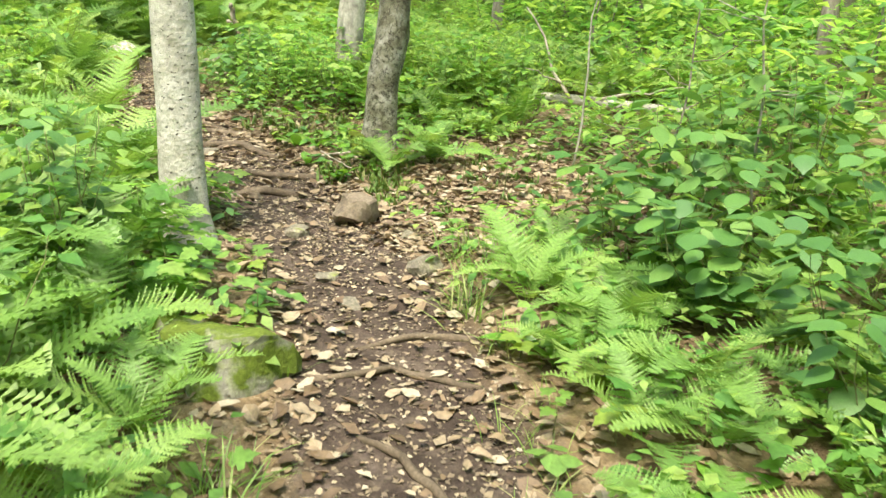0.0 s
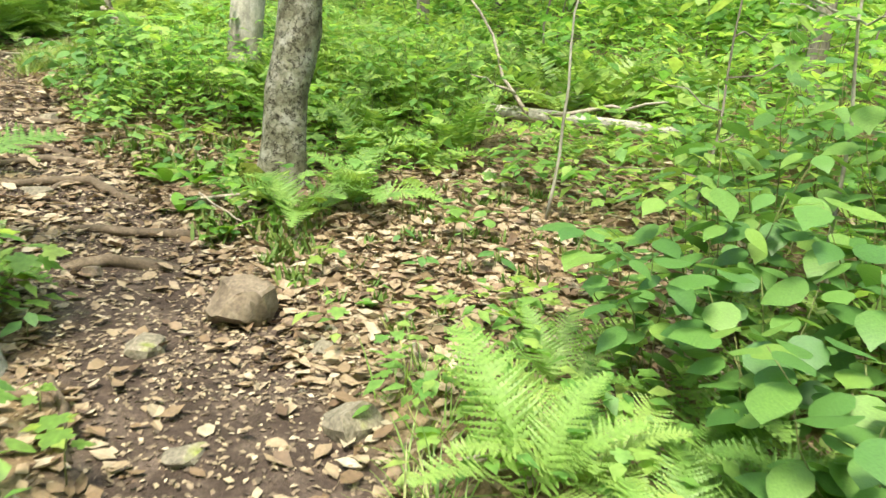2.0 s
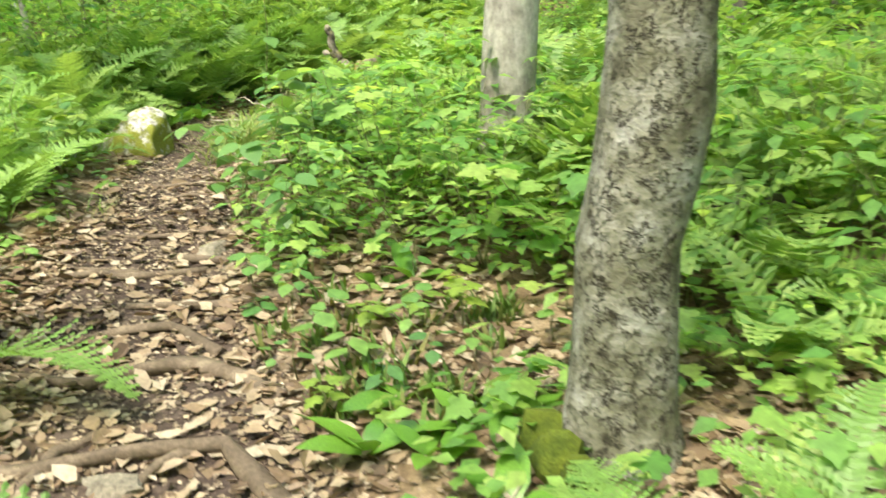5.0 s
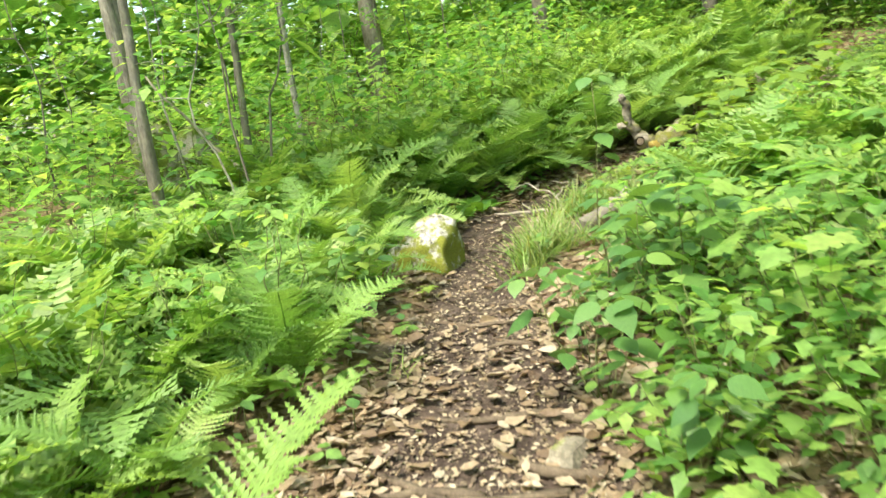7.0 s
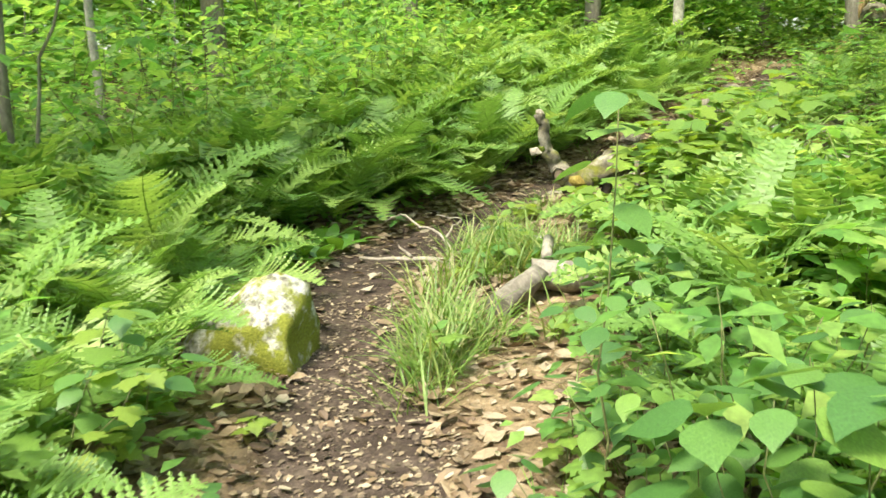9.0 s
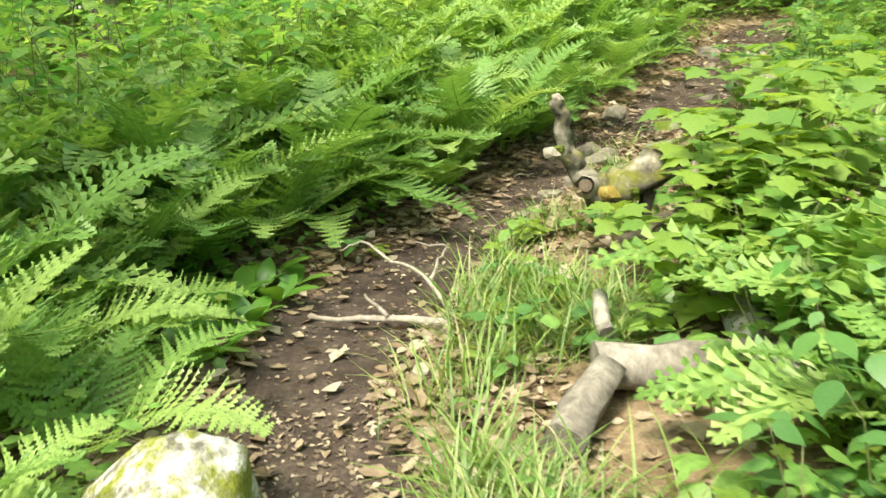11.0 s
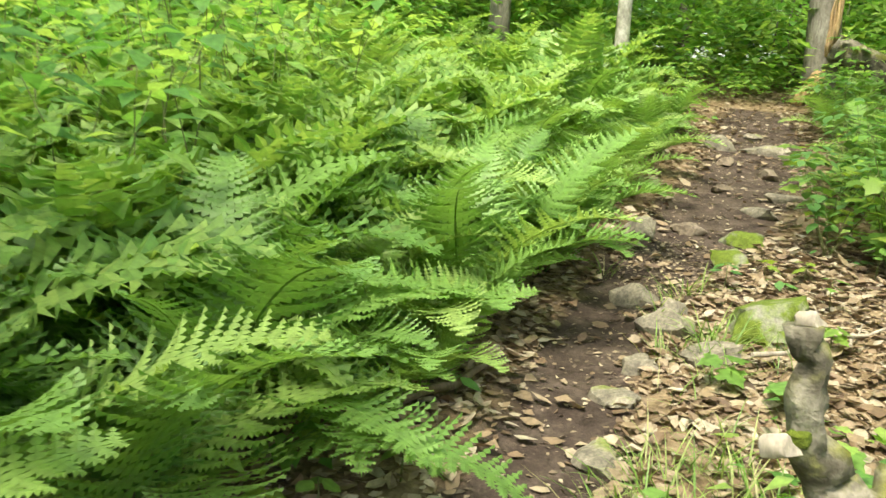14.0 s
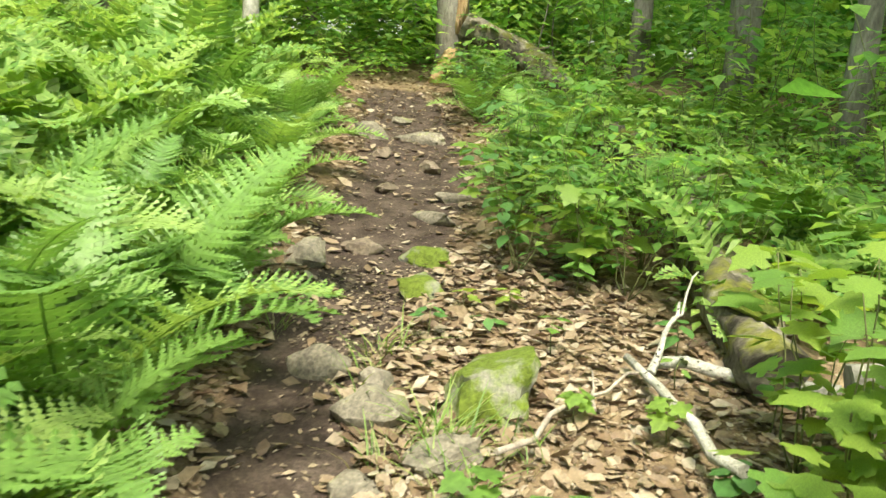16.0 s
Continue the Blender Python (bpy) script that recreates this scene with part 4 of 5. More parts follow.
def build_boulder(x, y):
    """A wedge of rock: upright on its trail side, sloping down away from it."""
    bm = bmesh.new()
    for p in [(-0.52, -0.16, -0.1), (0.2, -0.26, -0.1), (0.26, 0.22, -0.1), (-0.42, 0.26, -0.1), (0.19, -0.17, 0.24), (0.21, 0.14, 0.33), (0.06, 0.08, 0.43), (-0.02, -0.08, 0.38), (-0.3, -0.08, 0.15), (-0.26, 0.18, 0.2), (0.05, -0.22, 0.22), (-0.48, 0.05, 0.02)]:
        bm.verts.new(p)
    bmesh.ops.convex_hull(bm, input=bm.verts)
    bmesh.ops.delete(bm, geom=[v for v in bm.verts if not v.link_faces], context="VERTS")
    bmesh.ops.subdivide_edges(bm, edges=bm.edges, cuts=5, use_grid_fill=True)
    bmesh.ops.smooth_vert(bm, verts=bm.verts, factor=0.12, use_axis_x=True, use_axis_y=True, use_axis_z=True)
    for v in bm.verts:
        v.co += Vector((noise.noise(v.co * 6), noise.noise(v.co * 6 + Vector((9, 0, 0))), noise.noise(v.co * 6 + Vector((0, 9, 0))))) * 0.035 + Vector((noise.noise(v.co * 19), noise.noise(v.co * 17), noise.noise(v.co * 21))) * 0.012
    for f in bm.faces:
        f.smooth = True
    ob = part("boulder", bm, M_BOULDER, None)
    ob.matrix_basis = pose(x, y, ground_z(x, y), 0, 0, 8) @ Matrix.Scale(0.9, 4)
    tagged(ob, "angular boulder with yellow moss and a lichen-white top", "rock")


build_boulder(-4.4, 11.55)
stone("far_boulder", -9.2, 14.3, (0.75, 0.6, 0.85), 9, M_MOSSROCK, "large grey boulder with moss under the trees", "rock", 0.36, 40)
STEP = "flat stone forming a step of the trail"
for i, (x, y, sx, sy, sz, mtl) in enumerate([(-3.32, 17.0, 0.19, 0.17, 0.12, M_GREYSTONE), (-3.28, 16.5, 0.16, 0.22, 0.14, M_GREYSTONE), (-3.18, 16.72, 0.13, 0.12, 0.1, M_GREYSTONE), (-3.15, 16.12, 0.17, 0.12, 0.11, M_GREYSTONE), (-3.45, 16.1, 0.15, 0.12, 0.09, M_GREYSTONE),
        (-2.62, 17.72, 0.2, 0.19, 0.13, M_MOSSROCK), (-2.42, 18.25, 0.22, 0.13, 0.1, M_MOSSROCK), (-2.72, 18.45, 0.18, 0.1, 0.08, M_STONE), (-3.12, 18.3, 0.2, 0.2, 0.14, M_GREYSTONE), (-2.1, 18.9, 0.3, 0.12, 0.07, M_GREYSTONE),
        (-1.75, 19.3, 0.25, 0.12, 0.07, M_GREYSTONE), (-2.2, 19.7, 0.18, 0.12, 0.08, M_STONE), (-1.62, 20.3, 0.2, 0.14, 0.08, M_STONE), (-1.35, 21.3, 0.4, 0.14, 0.1, M_GREYSTONE), (-1.75, 21.5, 0.24, 0.2, 0.15, M_GREYSTONE), (-1.2, 22.3, 0.3, 0.15, 0.07, M_GREYSTONE),
        (-3.75, 15.2, 0.15, 0.12, 0.06, M_GREYSTONE), (-3.6, 15.75, 0.16, 0.14, 0.07, M_GREYSTONE), (-1.9, 20.8, 0.16, 0.12, 0.08, M_STONE)]):
    stone("step_stone", x, y, (sx * 0.78, sy * 0.78, sz * 0.8), 60 + i, mtl, STEP if mtl is not M_MOSSROCK else "moss-topped stone at the edge of the trail", sink=0.42, rz=53 * i, group="stones of the trail steps")
stone("mossy_rock", -2.8, 16.5, (0.26, 0.23, 0.14), 14, M_MOSSROCK, "rounded rock grown over with dark green moss", "rock", 0.3, 70)


# ---------------------------------------------------------------- roots, logs and dead wood
def ground_line(pts, lift):
    return [Vector((x, y, ground_z(x, y) + lift)) for x, y in pts]


def root(pts, r, seed):
    bm = bmesh.new()
    line = []
    for (ax, ay), (bx, by) in zip(pts, pts[1:]):
        for k in range(4):
            line.append((ax + (bx - ax) * k / 4 + 0.02 * noise.noise((seed, k, ax)), ay + (by - ay) * k / 4 + 0.02 * noise.noise((seed, k, by))))
    line.append(pts[-1])
    n = len(line)
    lifts = [1.1 * r * math.sin(math.pi * i / (n - 1)) - 0.35 * r + 0.35 * r * noise.noise((seed, i * 0.7, 7)) for i in range(n)]
    tube(bm, [v + Vector((0, 0, q)) for v, q in zip(ground_line(line, 0), lifts)], [r * (1 - 0.5 * i / n) * (1 + 0.3 * noise.noise((seed, i * 0.8, 3))) for i in range(n)], 8, 0.3, seed)
    tagged(part("root", bm, M_ROOT, None), "worn tree root crossing the trail", "root", "roots across the trail")


for i, (pts, r) in enumerate([([(-1.75, 7.3), (-1.9, 7.15), (-1.95, 6.95)], 0.03), ([(-2.05, 7.9), (-2.35, 8.1), (-2.75, 8.05)], 0.035), ([(-2.35, 8.85), (-2.6, 8.82), (-2.85, 8.95)], 0.03), ([(-2.8, 8.7), (-3.1, 8.62), (-3.3, 8.5)], 0.03), ([(-2.2, 7.35), (-2.3, 7.2), (-2.25, 6.95)], 0.03), ([(-1.35, 6.9), (-1.75, 7.25), (-2.15, 7.15), (-2.5, 7.0)], 0.045), ([(-1.65, 7.55), (-2.1, 7.8), (-2.45, 7.65), (-2.9, 7.7)], 0.04), ([(-1.9, 8.35), (-2.35, 8.3), (-2.75, 8.35)], 0.035), ([(-2.5, 8.75), (-2.9, 8.6), (-3.3, 8.75)], 0.03),
        ([(-0.95, 5.95), (-1.3, 6.0), (-1.55, 5.9)], 0.045), ([(-0.9, 6.45), (-1.35, 6.4), (-1.75, 6.5)], 0.04), ([(0.1, 2.3), (-0.12, 2.65), (-0.3, 2.8)], 0.025), ([(-0.55, 3.15), (-0.2, 3.3), (0.2, 3.2)], 0.028), ([(0.25, 3.55), (-0.1, 3.62), (-0.4, 3.5)], 0.026),
        ([(-0.95, 4.2), (-1.05, 4.5), (-1.2, 4.8)], 0.03), ([(-2.2, 9.1), (-2.8, 9.25), (-3.3, 9.1)], 0.025), ([(-3.1, 10.3), (-3.5, 10.2), (-3.8, 10.35)], 0.02), ([(-3.0, 9.95), (-3.35, 9.9)], 0.02)]):
    root(pts, r * 0.85, i * 3.7)


def fallen(name, pts, r0, r1, material, label, seed, segs=12, rough=0.15, category="log", group=""):
    bm = bmesh.new()
    line = []
    P = [Vector(p) for p in pts]
    for a, b in zip(P, P[1:]):
        line += [a.lerp(b, k / 5) + Vector((noise.noise((seed, k, a.x)), noise.noise((seed, k, a.y)), 0.5 * noise.noise((seed, k, a.z)))) * r0 * 0.35 for k in range(5)]
    line.append(P[-1])
    n = len(line)
    tube(bm, line, [r0 + (r1 - r0) * i / (n - 1) for i in range(n)], segs, rough, seed)
    return tagged(part(name, bm, material, None), label, category, group)


def on(x, y, up):
    return (x, y, ground_z(x, y) + up)


# fallen birch: from the split snag down along the right of the trail
tree_line = [on(0.6, 25.0, 0.75), on(1.4, 24.4, 0.4), on(1.15, 22.6, 0.2), on(0.25, 20.3, 0.16), on(-0.35, 18.55, 0.16), on(-1.45, 16.7, 0.14), on(-1.72, 16.1, 0.14)]
fallen_tree = new("fallen_tree")
trunk = fallen("trunk", tree_line, 0.2, 0.13, M_LOG, "", 2, 16, 0.2)
trunk.parent = fallen_tree
del trunk["category"]
for i, (k, side) in enumerate([(1, 0.3), (2, -0.25), (3, -0.3), (4, 0.35), (4, -0.2)]):
    px, py, pz = tree_line[k]
    limb("stub", (px, py + 0.3 * side, pz + 0.1), (px + side * 0.8, py - 0.1, pz + 0.2), 0.035, 0.02, M_LOG, fallen_tree, 5, 0.1, 160 + i, 7, 0.2)
for i, (k, f) in enumerate([(1, 0.5), (2, 0.4), (3, 0.3), (3, 0.8), (4, 0.4), (5, 0.3)]):
    p = Vector(tree_line[k]).lerp(Vector(tree_line[min(k + 1, 6)]), f)
    bm = bmesh.new()
    rock_mesh(bm, (0.12, 0.22, 0.05), 170 + i, 2)
    bmesh.ops.translate(bm, verts=bm.verts, vec=p + Vector((0, 0, 0.13)))
    part("moss", bm, M_MOSS, fallen_tree, "green moss cushion")
tagged(fallen_tree, "long fallen birch tree with peeling bark and moss", "fallen tree")
snag = base("broken_snag", 0.52, 25.2, -0.1)
bm = bmesh.new()
tube(bm, [(0, 0, 0), (0.02, 0, 0.3), (0, 0, 0.8), (-0.03, 0, 1.4), (-0.06, 0, 2.2), (-0.05, 0, 3.2)], [0.32, 0.24, 0.22, 0.2, 0.16, 0.05], 14, 0.2, 4)
part("trunk", bm, M_TRUNK, snag)
for i in range(7):
    a = -1.6 + 0.28 * i
    limb("splinter", (math.cos(a) * 0.2, math.sin(a) * 0.2, 0.7 + 0.1 * (i % 3)), (math.cos(a) * 0.18 - 0.02 * i, math.sin(a) * 0.24, 1.7 + 0.25 * (i % 4)), 0.045, 0.006, M_SPLIT, snag, 6, 0.05, 40 + i, 5, 0.2)
limb("buttress", (0, -0.1, 0.5), (-0.45, -0.5, 0.02), 0.12, 0.07, M_SPLIT, snag, 5, 0.05, 60, 8)
tagged(snag, "broken tree snag with split orange wood", "snag")

# gnarled limb with a knot, moss and lichen
knot = base("gnarled_limb", -3.35, 14.2, 0.0)
bm = bmesh.new()
arm = [Vector(p) for p in ((0.62, 0.3, 0.5), (0.45, 0.2, 0.5), (0.3, 0.1, 0.44), (0.15, 0.03, 0.38), (0.03, 0.0, 0.38), (-0.06, -0.02, 0.46), (-0.12, -0.03, 0.56), (-0.15, -0.04, 0.66), (-0.14, -0.05, 0.76), (-0.17, -0.05, 0.84))]
girth = (0.085, 0.1, 0.095, 0.085, 0.075, 0.055, 0.042, 0.042, 0.034, 0.038)
line, radii = [], []
for k in range(9 * 4 + 1):
    a, f = min(k // 4, 8), k / 4 - min(k // 4, 8)
    line.append(arm[a].lerp(arm[a + 1], f) + Vector((noise.noise((k * 0.45, 1, 0)), noise.noise((k * 0.45, 5, 0)), noise.noise((k * 0.45, 9, 0)))) * 0.018)
    radii.append((girth[a] + (girth[a + 1] - girth[a]) * f) * (1 + 0.28 * noise.noise((k * 0.6, 3, 3))))
tube(bm, line, radii, 18, 0.3, 3)
part("limb", bm, M_LOG, knot)
for nm, (px, py, pz), s, mt, lb in (("broken_end", (-0.17, -0.06, 0.855), (0.032, 0.028, 0.024), M_TWIG, "bleached broken end"), ("knob", (-0.2, -0.07, 0.58), (0.045, 0.03, 0.035), M_TWIG, "pale knob"),
        ("lichen", (0.09, -0.07, 0.37), (0.075, 0.03, 0.045), M_LICHEN, "orange-yellow lichen crust")):
    bm = bmesh.new()
    rock_mesh(bm, s, 7, 2)
    bmesh.ops.translate(bm, verts=bm.verts, vec=(px, py, pz))
    part(nm, bm, mt, knot, lb)
bm = bmesh.new()
tube(bm, [(-0.02, -0.06, 0.4), (-0.035, -0.12, 0.42)], [0.062, 0.05], 12, 0.1, 2, False)
part("knot_ring", bm, M_TWIG, knot, "bleached ring round a knot hole")
bm = bmesh.new()
tube(bm, [(-0.02, -0.05, 0.4), (-0.03, -0.112, 0.418)], [0.03, 0.034], 10, 0.1, 2)
part("knot_hole", bm, M_ROOT, knot, "dark knot hole")
for i, (px, py, pz, s) in enumerate([(0.2, -0.02, 0.37, 0.08), (0.42, 0.1, 0.5, 0.09), (-0.15, -0.06, 0.6, 0.035), (0.56, 0.2, 0.5, 0.08)]):
    bm = bmesh.new()
    rock_mesh(bm, (s, s * 0.7, s * 0.5), 80 + i, 2)
    bmesh.ops.translate(bm, verts=bm.verts, vec=(px, py, pz))
    part("moss", bm, M_MOSS, knot, "green moss cushion")
for i, (a, b, r) in enumerate([((0.3, 0.08, 0.36), (0.24, 0.02, -0.04), 0.06), ((0.58, 0.26, 0.45), (0.72, 0.2, -0.04), 0.07), ((0.16, 0.0, 0.08), (0.52, 0.06, 0.3), 0.07)]):
    limb("stub", a, b, r * 0.7, r * 0.4, M_LOG, knot, 5, 0.1, 90 + i, 8, 0.2)
tagged(knot, "gnarled dead limb with a knot hole, moss and lichen", "dead limb")


def dead_branch(name, x, y, dz, rz, limbs, label, material=M_TWIG, category="branch", group=""):
    """A forked dead branch: limbs are (from, to, radius, thin radius)."""
    top = base(name, x, y, dz, rz)
    for i, (a, b, r0, r1) in enumerate(limbs):
        limb("limb", a, b, r0, r1, material, top, 7, 0.07, x * 7 + y + i, 7, 0.18)
    return tagged(top, label, category, group)


dead_branch("dead_branch", -4.2, 13.5, 0.03, 0, [((0.28, -0.2, 0.03), (-0.42, -0.16, 0.03), 0.022, 0.01), ((0.25, -0.15, 0.04), (0.05, 0.2, 0.12), 0.014, 0.009), ((0.05, 0.2, 0.12), (-0.36, 0.55, 0.2), 0.011, 0.006), ((0.08, 0.16, 0.1), (0.1, 0.62, 0.16), 0.011, 0.005),
    ((-0.05, -0.17, 0.04), (-0.2, 0.02, 0.08), 0.012, 0.006), ((-0.36, 0.55, 0.2), (-0.46, 0.5, 0.16), 0.006, 0.003), ((0.1, 0.62, 0.16), (-0.08, 0.55, 0.2), 0.006, 0.003)], "forked bleached dead branch lying across the trail")
dead_branch("dead_branch", -2.15, 16.1, 0.03, 0, [((-0.18, -0.5, 0.06), (0.0, 0.42, 0.1), 0.026, 0.018), ((0.0, 0.25, 0.09), (0.3, 0.5, 0.3), 0.018, 0.006), ((0.12, 0.36, 0.17), (0.48, 0.62, 0.4), 0.01, 0.004), ((0.65, -0.1, 0.08), (0.15, 0.42, 0.06), 0.034, 0.026)], "forked white dead branch with dark flecks on leaf litter", M_BIRCH)
dead_branch("brush_heap", -2.3, 10.6, 0.02, 0, [((-0.5 + 0.13 * i, -0.45 + 0.1 * (i * 7 % 9), 0.05 + 0.04 * (i % 4)), (0.5 - 0.11 * (i * 5 % 8), 0.5 - 0.13 * (i * 3 % 7), 0.12 + 0.06 * (i % 3)), 0.012, 0.005) for i in range(9)], "heap of thin grey dead branches", category="brush")
fallen("broken_log", [on(-1.45, 16.0, 0.1), on(-1.15, 15.75, 0.12), on(-0.7, 15.5, 0.12)], 0.11, 0.1, M_PALE, "thick broken length of pale lichen-covered log", 15)
fallen("broken_log", [on(-3.45, 12.2, 0.07), on(-3.3, 12.6, 0.12)], 0.07, 0.062, M_TRUNK, "short broken length of grey weathered log", 5)
fallen("broken_log", [on(-3.35, 12.65, 0.1), on(-2.8, 12.75, 0.1), on(-2.3, 12.7, 0.1)], 0.09, 0.075, M_TRUNK, "mossy dead log in the grass", 6)
fallen("broken_log", [on(-3.3, 12.95, 0.1), on(-3.32, 13.15, 0.22)], 0.036, 0.03, M_PALE, "short upright weathered birch stub", 8)
fallen("broken_log", [on(-2.72, 12.5, 0.08), on(-2.76, 13.1, 0.1), on(-2.8, 13.7, 0.16)], 0.09, 0.07, M_BIRCH, "pale rotten birch log with peeling bark", 9)
fallen("broken_log", [on(-3.62, 13.92, 0.05), on(-3.44, 13.72, 0.06)], 0.038, 0.034, M_BIRCH, "short piece of pale birch log in the grass", 14)
dead_branch("dead_branch", -2.85, 14.0, 0.05, 0, [((0.05, -0.1, 0.1), (0.0, 0.12, 0.5), 0.024, 0.018), ((0.03, -0.05, 0.15), (-0.35, -0.02, 0.02), 0.02, 0.014)], "grey dead branch beside the gnarled limb")
fallen("fallen_log", [on(-0.6, 9.0, 0.08), on(0.6, 9.1, 0.1), on(1.6, 8.75, 0.1), on(2.6, 8.3, 0.12)], 0.06, 0.045, M_BIRCH, "thin pale birch log on the forest floor", 10)
fallen("fallen_log", [on(0.3, 9.9, 0.12), on(1.2, 9.5, 0.15), on(2.6, 9.4, 0.15)], 0.05, 0.035, M_TWIG, "bleached dead log among ferns", 11)
dead_branch("dead_branch", 1.3, 8.6, 0.1, 0, [((0, 0, 0.05), (-0.45, 0.7, 0.95), 0.018, 0.008), ((0.2, 0.1, 0.05), (1.0, -0.5, 0.25), 0.02, 0.008), ((-0.1, 0.1, 0.2), (-0.5, -0.1, 0.35), 0.012, 0.005)], "grey dead branch leaning in the undergrowth")
dead_branch("dead_branch", -6.75, 12.9, 0.2, 0, [((0, 0, 0), (-1.05, -0.3, 1.5), 0.022, 0.012), ((-0.4, -0.1, 0.55), (-0.7, -0.3, 0.5), 0.01, 0.005), ((-0.02, 0, 0.05), (0.05, -0.05, -0.25), 0.02, 0.014)], "thin bleached dead stem leaning among saplings")
dead_branch("stick", -4.28, 15.6, 0.04, 0, [((-0.22, -0.3, 0.02), (0.2, 0.25, 0.05), 0.022, 0.014)], "short brown stick beside the trail", M_ROOT)
dead_branch("stick", -0.85, 6.75, 0.03, 0, [((-0.35, 0.2, 0.02), (0.3, 0.0, 0.12), 0.012, 0.006), ((-0.15, 0.05, 0.08), (0.15, -0.35, 0.02), 0.007, 0.004)], "thin grey twig beside the tree", M_TWIG)
dead_branch("stick", -2.5, 16.2, 0.03, 0, [((-0.5, -0.2, 0.02), (0.4, 0.2, 0.06), 0.012, 0.006), ((0, 0, 0.03), (0.2, 0.35, 0.04), 0.008, 0.004)], "thin grey twigs on leaf litter", M_TWIG)
fallen("snag_stub", [on(-2.35, 14.9, 0.0), on(-2.33, 14.92, 0.5), on(-2.36, 14.95, 0.85)], 0.06, 0.05, M_TRUNK, "broken upright stub of a dead branch", 12, category="stub")


# ---------------------------------------------------------------- ground cover, in the mass
def cover(n, seed, x0, x1, y0, y1):
    g = np.random.RandomState(seed)
    return g, g.uniform(x0, x1, n), g.uniform(y0, y1, n)


def litter(n, seed, box, keep):
    g, x, y = cover(n, seed, *box)
    d, half = trail_side(x, y)
    k = keep(np.abs(d) / half, x, y) > g.rand(n)
    x, y = x[k], y[k]
    n = len(x)
    return places(x, y, land(x, y) + g.uniform(0.004, 0.025, n), g.uniform(0, 6.28, n), g.normal(0, 0.2, n), g.normal(0, 0.28, n), 0.028 + 0.085 * g.rand(n) ** 1.6)


def trail_keep(u, x, y):
    worn = np.where((y > 12.3) & (y < 15.5), 0.06, np.where(y > 17, 0.1, np.where(y > 10.4, 0.16, np.where(y > 8.7, 0.4, 0.62))))
    wet = np.where((y > 4.2) & (y < 5.6), 0.35, 1.0)
    return np.where(u < 0.85, worn * wet * (0.4 + 0.6 * u), np.where(u < 3.5, 1.0, 0.5))


DEAD = [dead_blade(s) for s in range(24)]
many("leaf_litter", DEAD, np.concatenate([litter(38000, 1, (-6, 3, 1.5, 12.5), trail_keep), litter(20000, 2, (-6.5, 0.5, 12.5, 24), trail_keep), litter(9000, 3, (-0.9, 1.9, 4.7, 7.8), trail_keep), litter(7000, 4, (-3.4, -1.5, 14.8, 18.2), trail_keep), litter(7000, 6, (-3.6, -1.2, 6.0, 10.6), trail_keep), litter(3500, 8, (-2.8, 1.2, 20.5, 26), lambda u, x, y: np.where(u < 0.9, 0.35, 1.0)), litter(9000, 7, (-5.6, -3.5, 12.4, 18.5), lambda u, x, y: np.where(u < 0.95, 0.06, 1.0))]), M_LITTER, "pale tan dead leaves strewn over the forest floor", "leaf litter", smooth=False)
many("leaf_litter", [TINY], litter(16000, 5, (-18, 12, -4, 34), lambda u, x, y: np.ones_like(u)), M_LITTER, "dead leaves on the forest floor", "leaf litter")


def fragments(n, seed, y0, y1, x0=-5, x1=0.8, wide=0.0):
    """Crumbs of leaf, bark and needle trodden into the trail."""
    g, x, y = cover(n, seed, x0, x1, y0, y1)
    d, half = trail_side(x, y)
    k = np.abs(d) < half * 1.3 + wide
    x, y = x[k], y[k]
    n = len(x)
    return places(x, y, land(x, y) + g.uniform(0.002, 0.008, n), g.uniform(0, 6.28, n), g.normal(0, 0.15, n), g.normal(0, 0.3, n), g.uniform(0.012, 0.04, n))


many("leaf_crumbs", [TINY], np.concatenate([fragments(80000, 8, 1.8, 12.6), fragments(20000, 9, 12.6, 24), fragments(9000, 10, 4.6, 7.8, -0.8, 2.0, 9), fragments(7000, 11, 14.8, 18.2, -3.4, -1.5, 9), fragments(9000, 12, 6, 10.6, -3.6, -1.0, 0.6)]), M_CRUMB, "crumbled bits of dead leaf trodden into the trail", "leaf litter")


def tufts(n, blades, seed, boxes, margin, size, spread, wide):
    """Blades of grass in tufts."""
    g = np.random.RandomState(seed)
    spots = sown([(*b, n) for b in boxes], seed, margin, 0.03)
    c = np.repeat(np.array(spots), blades, 0)
    m = len(c)
    x, y = c[:, 0] + g.normal(0, spread, m), c[:, 1] + g.normal(0, spread, m)
    return places(x, y, land(x, y) - 0.01, g.uniform(0, 6.28, m), g.uniform(0.7, 1.45, m), g.uniform(-0.2, 0.2, m), g.uniform(0.35, 1.3, m) * size)


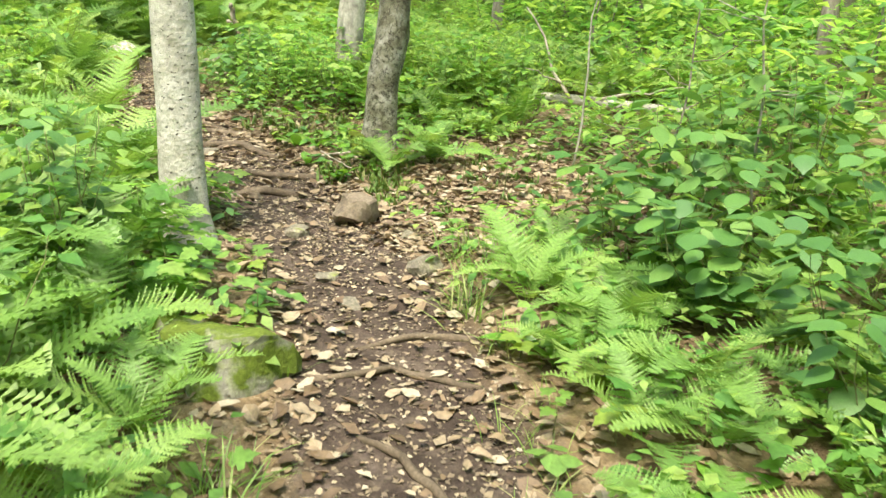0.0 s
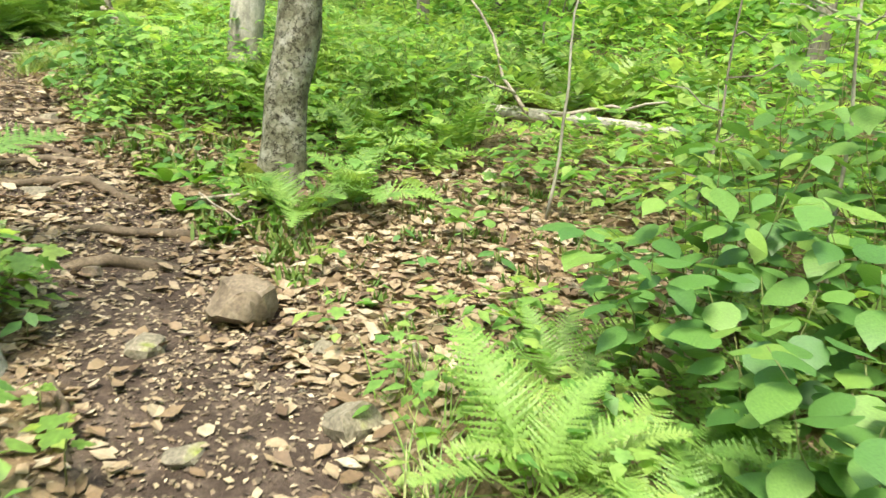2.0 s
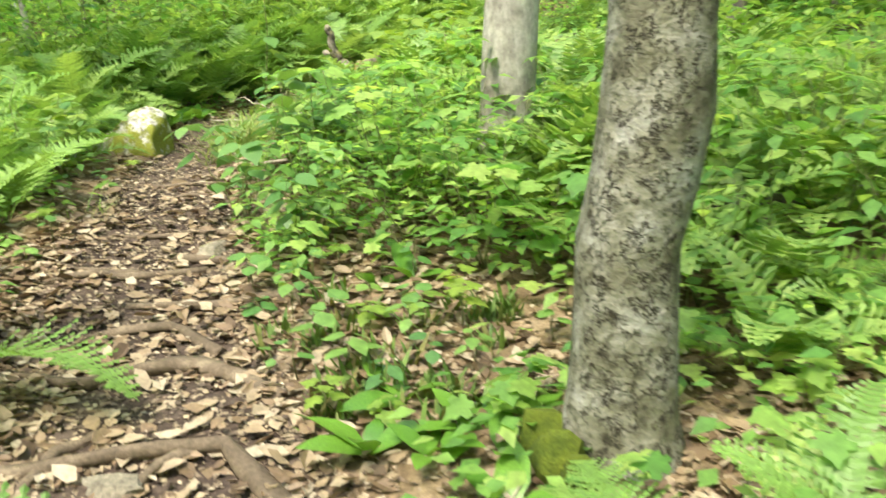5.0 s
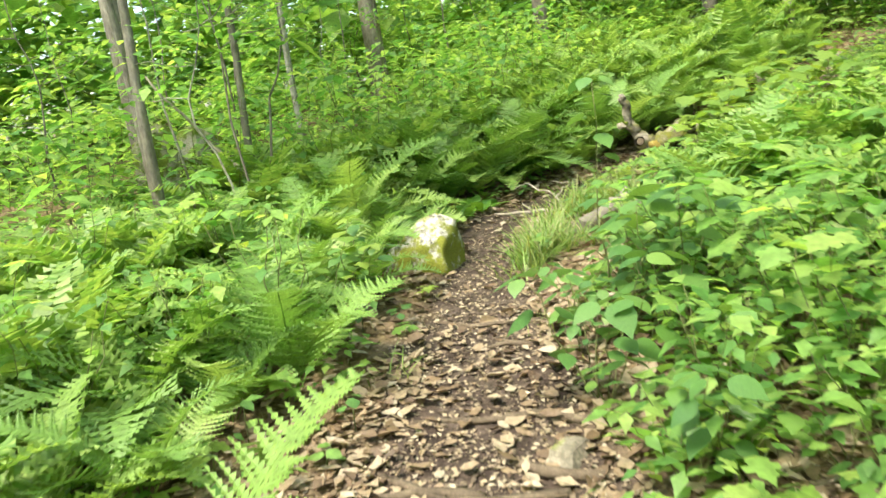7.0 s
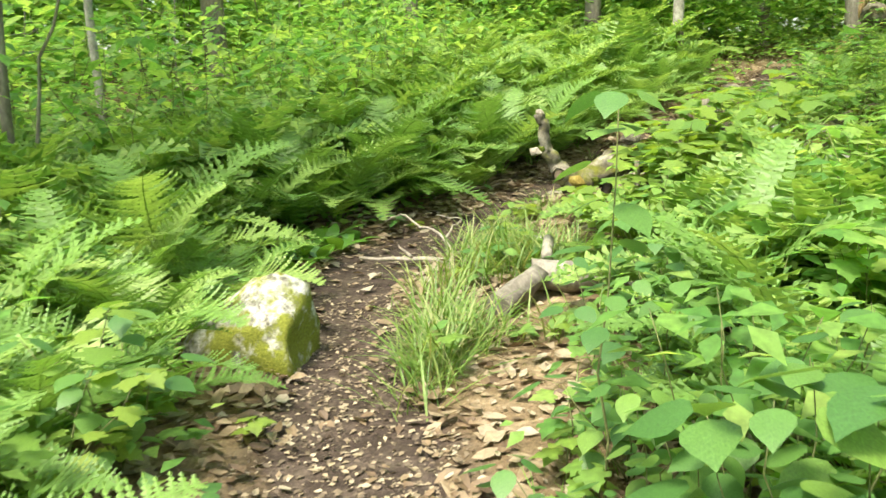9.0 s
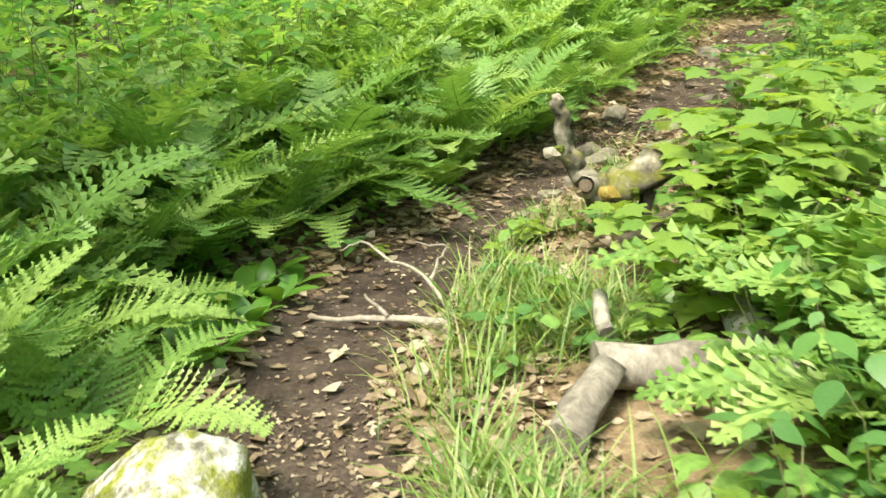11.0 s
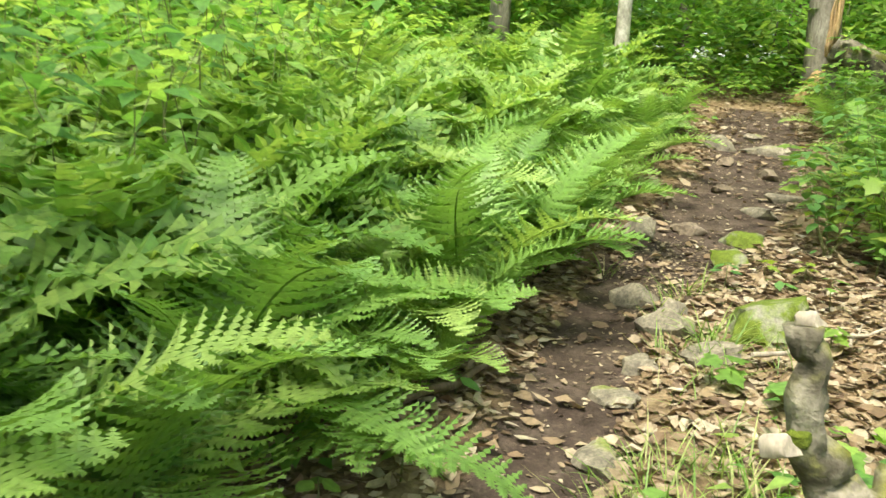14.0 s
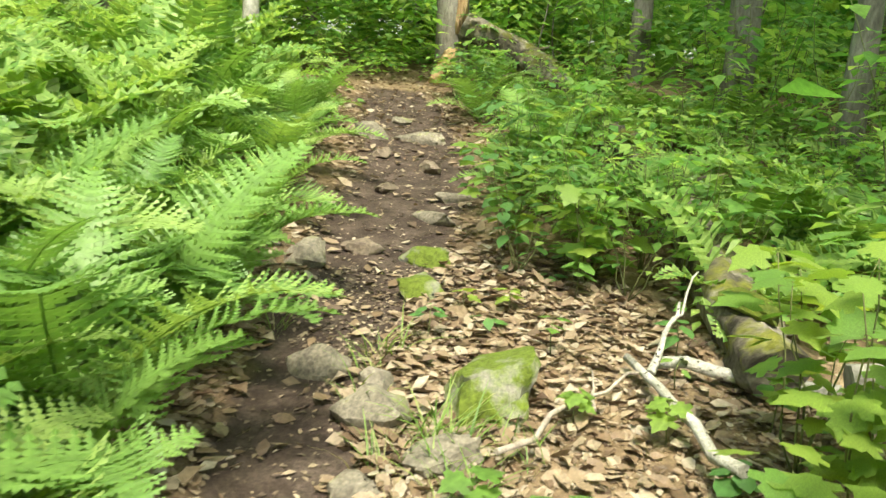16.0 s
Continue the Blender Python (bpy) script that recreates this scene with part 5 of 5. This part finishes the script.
GRASS = blade([(0, 0.012), (0.4, 0.016), (0.75, 0.01), (1, 0.001)], 0.3, 0.45)
many("grass", [GRASS], np.concatenate([tufts(40, 10, 21, [(-3.8, -3.2, 13.8, 15.1)], -0.04, 0.19, 0.06, 1), tufts(78, 11, 1, [(-3.75, -3.1, 10.4, 12.3), (-3.95, -3.35, 12.3, 14.6), (-3.7, -3.2, 13.0, 14.4)], -0.02, 0.27, 0.06, 1), tufts(18, 9, 7, [(-3.25, -2.6, 9.6, 11.5), (-3.6, -3.0, 9.4, 10.6), (-3.4, -2.7, 14.6, 16.4), (0.0, 0.5, 2.2, 3.6)], -0.03, 0.16, 0.05, 1), tufts(14, 16, 2, [(-0.05, 0.3, 3.6, 4.7), (-2.4, -1.9, 8.6, 10.0), (-3.5, -3.0, 15.8, 17.5), (-1.2, -0.6, 2.0, 3.6)], -0.05, 0.22, 0.04, 1)]),
     M_GRASS, "tufts of green grass along the trail edge", "grass")
MOSS_STEM = blade([(0, 0.05), (0.3, 0.09), (0.7, 0.07), (1, 0.01)], 0.2, 0.1)
many("clubmoss", [MOSS_STEM], np.concatenate([tufts(60, 26, 3, [(-0.4, 1.3, 5.0, 7.0)], 0.05, 0.075, 0.025, 1), tufts(26, 30, 4, [(-1.9, -0.9, 7.3, 8.3), (-1.1, -0.3, 5.6, 6.6)], 0.0, 0.1, 0.04, 1)]), M_CLUBMOSS, "small dark green clubmoss tufts in the leaf litter", "clubmoss")


def carpet(n, per, seed, box, inner, h, leaf, shapes, name, label):
    """Low plants in the mass, away from the trail."""
    g, cx, cy = cover(n, seed, *box)
    d, half = trail_side(cx, cy)
    k = (np.abs(d) > inner) & np.array([all(((a - q[0]) / q[2]) ** 2 + ((b - q[1]) / q[3]) ** 2 > 1 for q in BARE) for a, b in zip(cx, cy)])
    cx, cy = cx[k], cy[k]
    tall = g.uniform(0.5, 1.0, len(cx)) * h
    i = np.repeat(np.arange(len(cx)), per)
    m = len(i)
    a, r = g.uniform(0, 6.28, m), g.uniform(0, 0.28, m)
    x, y = cx[i] + np.cos(a) * r, cy[i] + np.sin(a) * r
    z = land(x, y) + tall[i] * g.uniform(0.35, 1, m)
    many(name, shapes, places(x, y, z, a, g.uniform(-0.5, 0.25, m), g.uniform(-0.3, 0.3, m), g.uniform(0.6, 1.2, m) * leaf), M_LEAF_FAR_LIT, label, "undergrowth")


carpet(1500, 14, 11, (-6, 3.5, 1, 13), 0.62, 0.3, 0.085, [MID, MID, MID, MAPLE, MID], "undergrowth", "low green undergrowth of small broad leaves")
carpet(1100, 14, 12, (-7, 2, 13, 25), 0.75, 0.32, 0.085, [MID, MID, MID, MAPLE, MID], "undergrowth", "low green undergrowth of small broad leaves")
carpet(2400, 20, 13, (-13, 9, -3, 32), 2.3, 0.75, 0.15, [MID], "undergrowth", "knee-high green undergrowth between the trees")
carpet(2100, 30, 15, (-14, 10, -3, 36), 3.9, 1.6, 0.18, [TINY], "shrub_layer", "waist-high thicket of green leaves between the trees")
carpet(2400, 24, 14, (-26, 22, -8, 48), 6.5, 2.4, 0.3, [TINY], "far_undergrowth", "dense green undergrowth deep in the forest")
carpet(1900, 26, 16, (-28, 24, -12, 50), 9.0, 5.5, 0.55, [TINY], "far_undergrowth", "tall leafy thicket deep in the forest")


carpet(420, 34, 17, (-9, 4, 24.6, 31), 1.0, 2.2, 0.2, [MID], "shrub_layer", "leafy thicket beyond the end of the trail")


carpet(160, 26, 18, (-4.5, 1.5, 24.7, 28), 0.5, 0.55, 0.1, [MID, MAPLE], "undergrowth", "low green undergrowth beyond the end of the trail")


def far_woods():
    g = np.random.RandomState(99)
    n = 46000
    blob = np.c_[g.uniform(0, 6.28, 900), g.uniform(15, 34, 900), g.uniform(0, 1, 900) ** 1.3 * 12]
    i = g.randint(0, 900, n)
    a, r = blob[i, 0], blob[i, 1]
    x, y = -2 + np.sin(a) * r + g.normal(0, 1.3, n), 10 + np.cos(a) * r + g.normal(0, 1.3, n)
    z = land(x, y) + np.abs(blob[i, 2] + g.normal(0, 0.9, n))
    many("far_woods", [TINY], places(x, y, z, g.uniform(0, 6.28, n), g.uniform(-0.7, 0.4, n), g.uniform(-0.5, 0.5, n), g.uniform(0.5, 1.0, n)), M_LEAF_FAR_LIT, "green foliage of the woods in the distance", "woods")


far_woods()
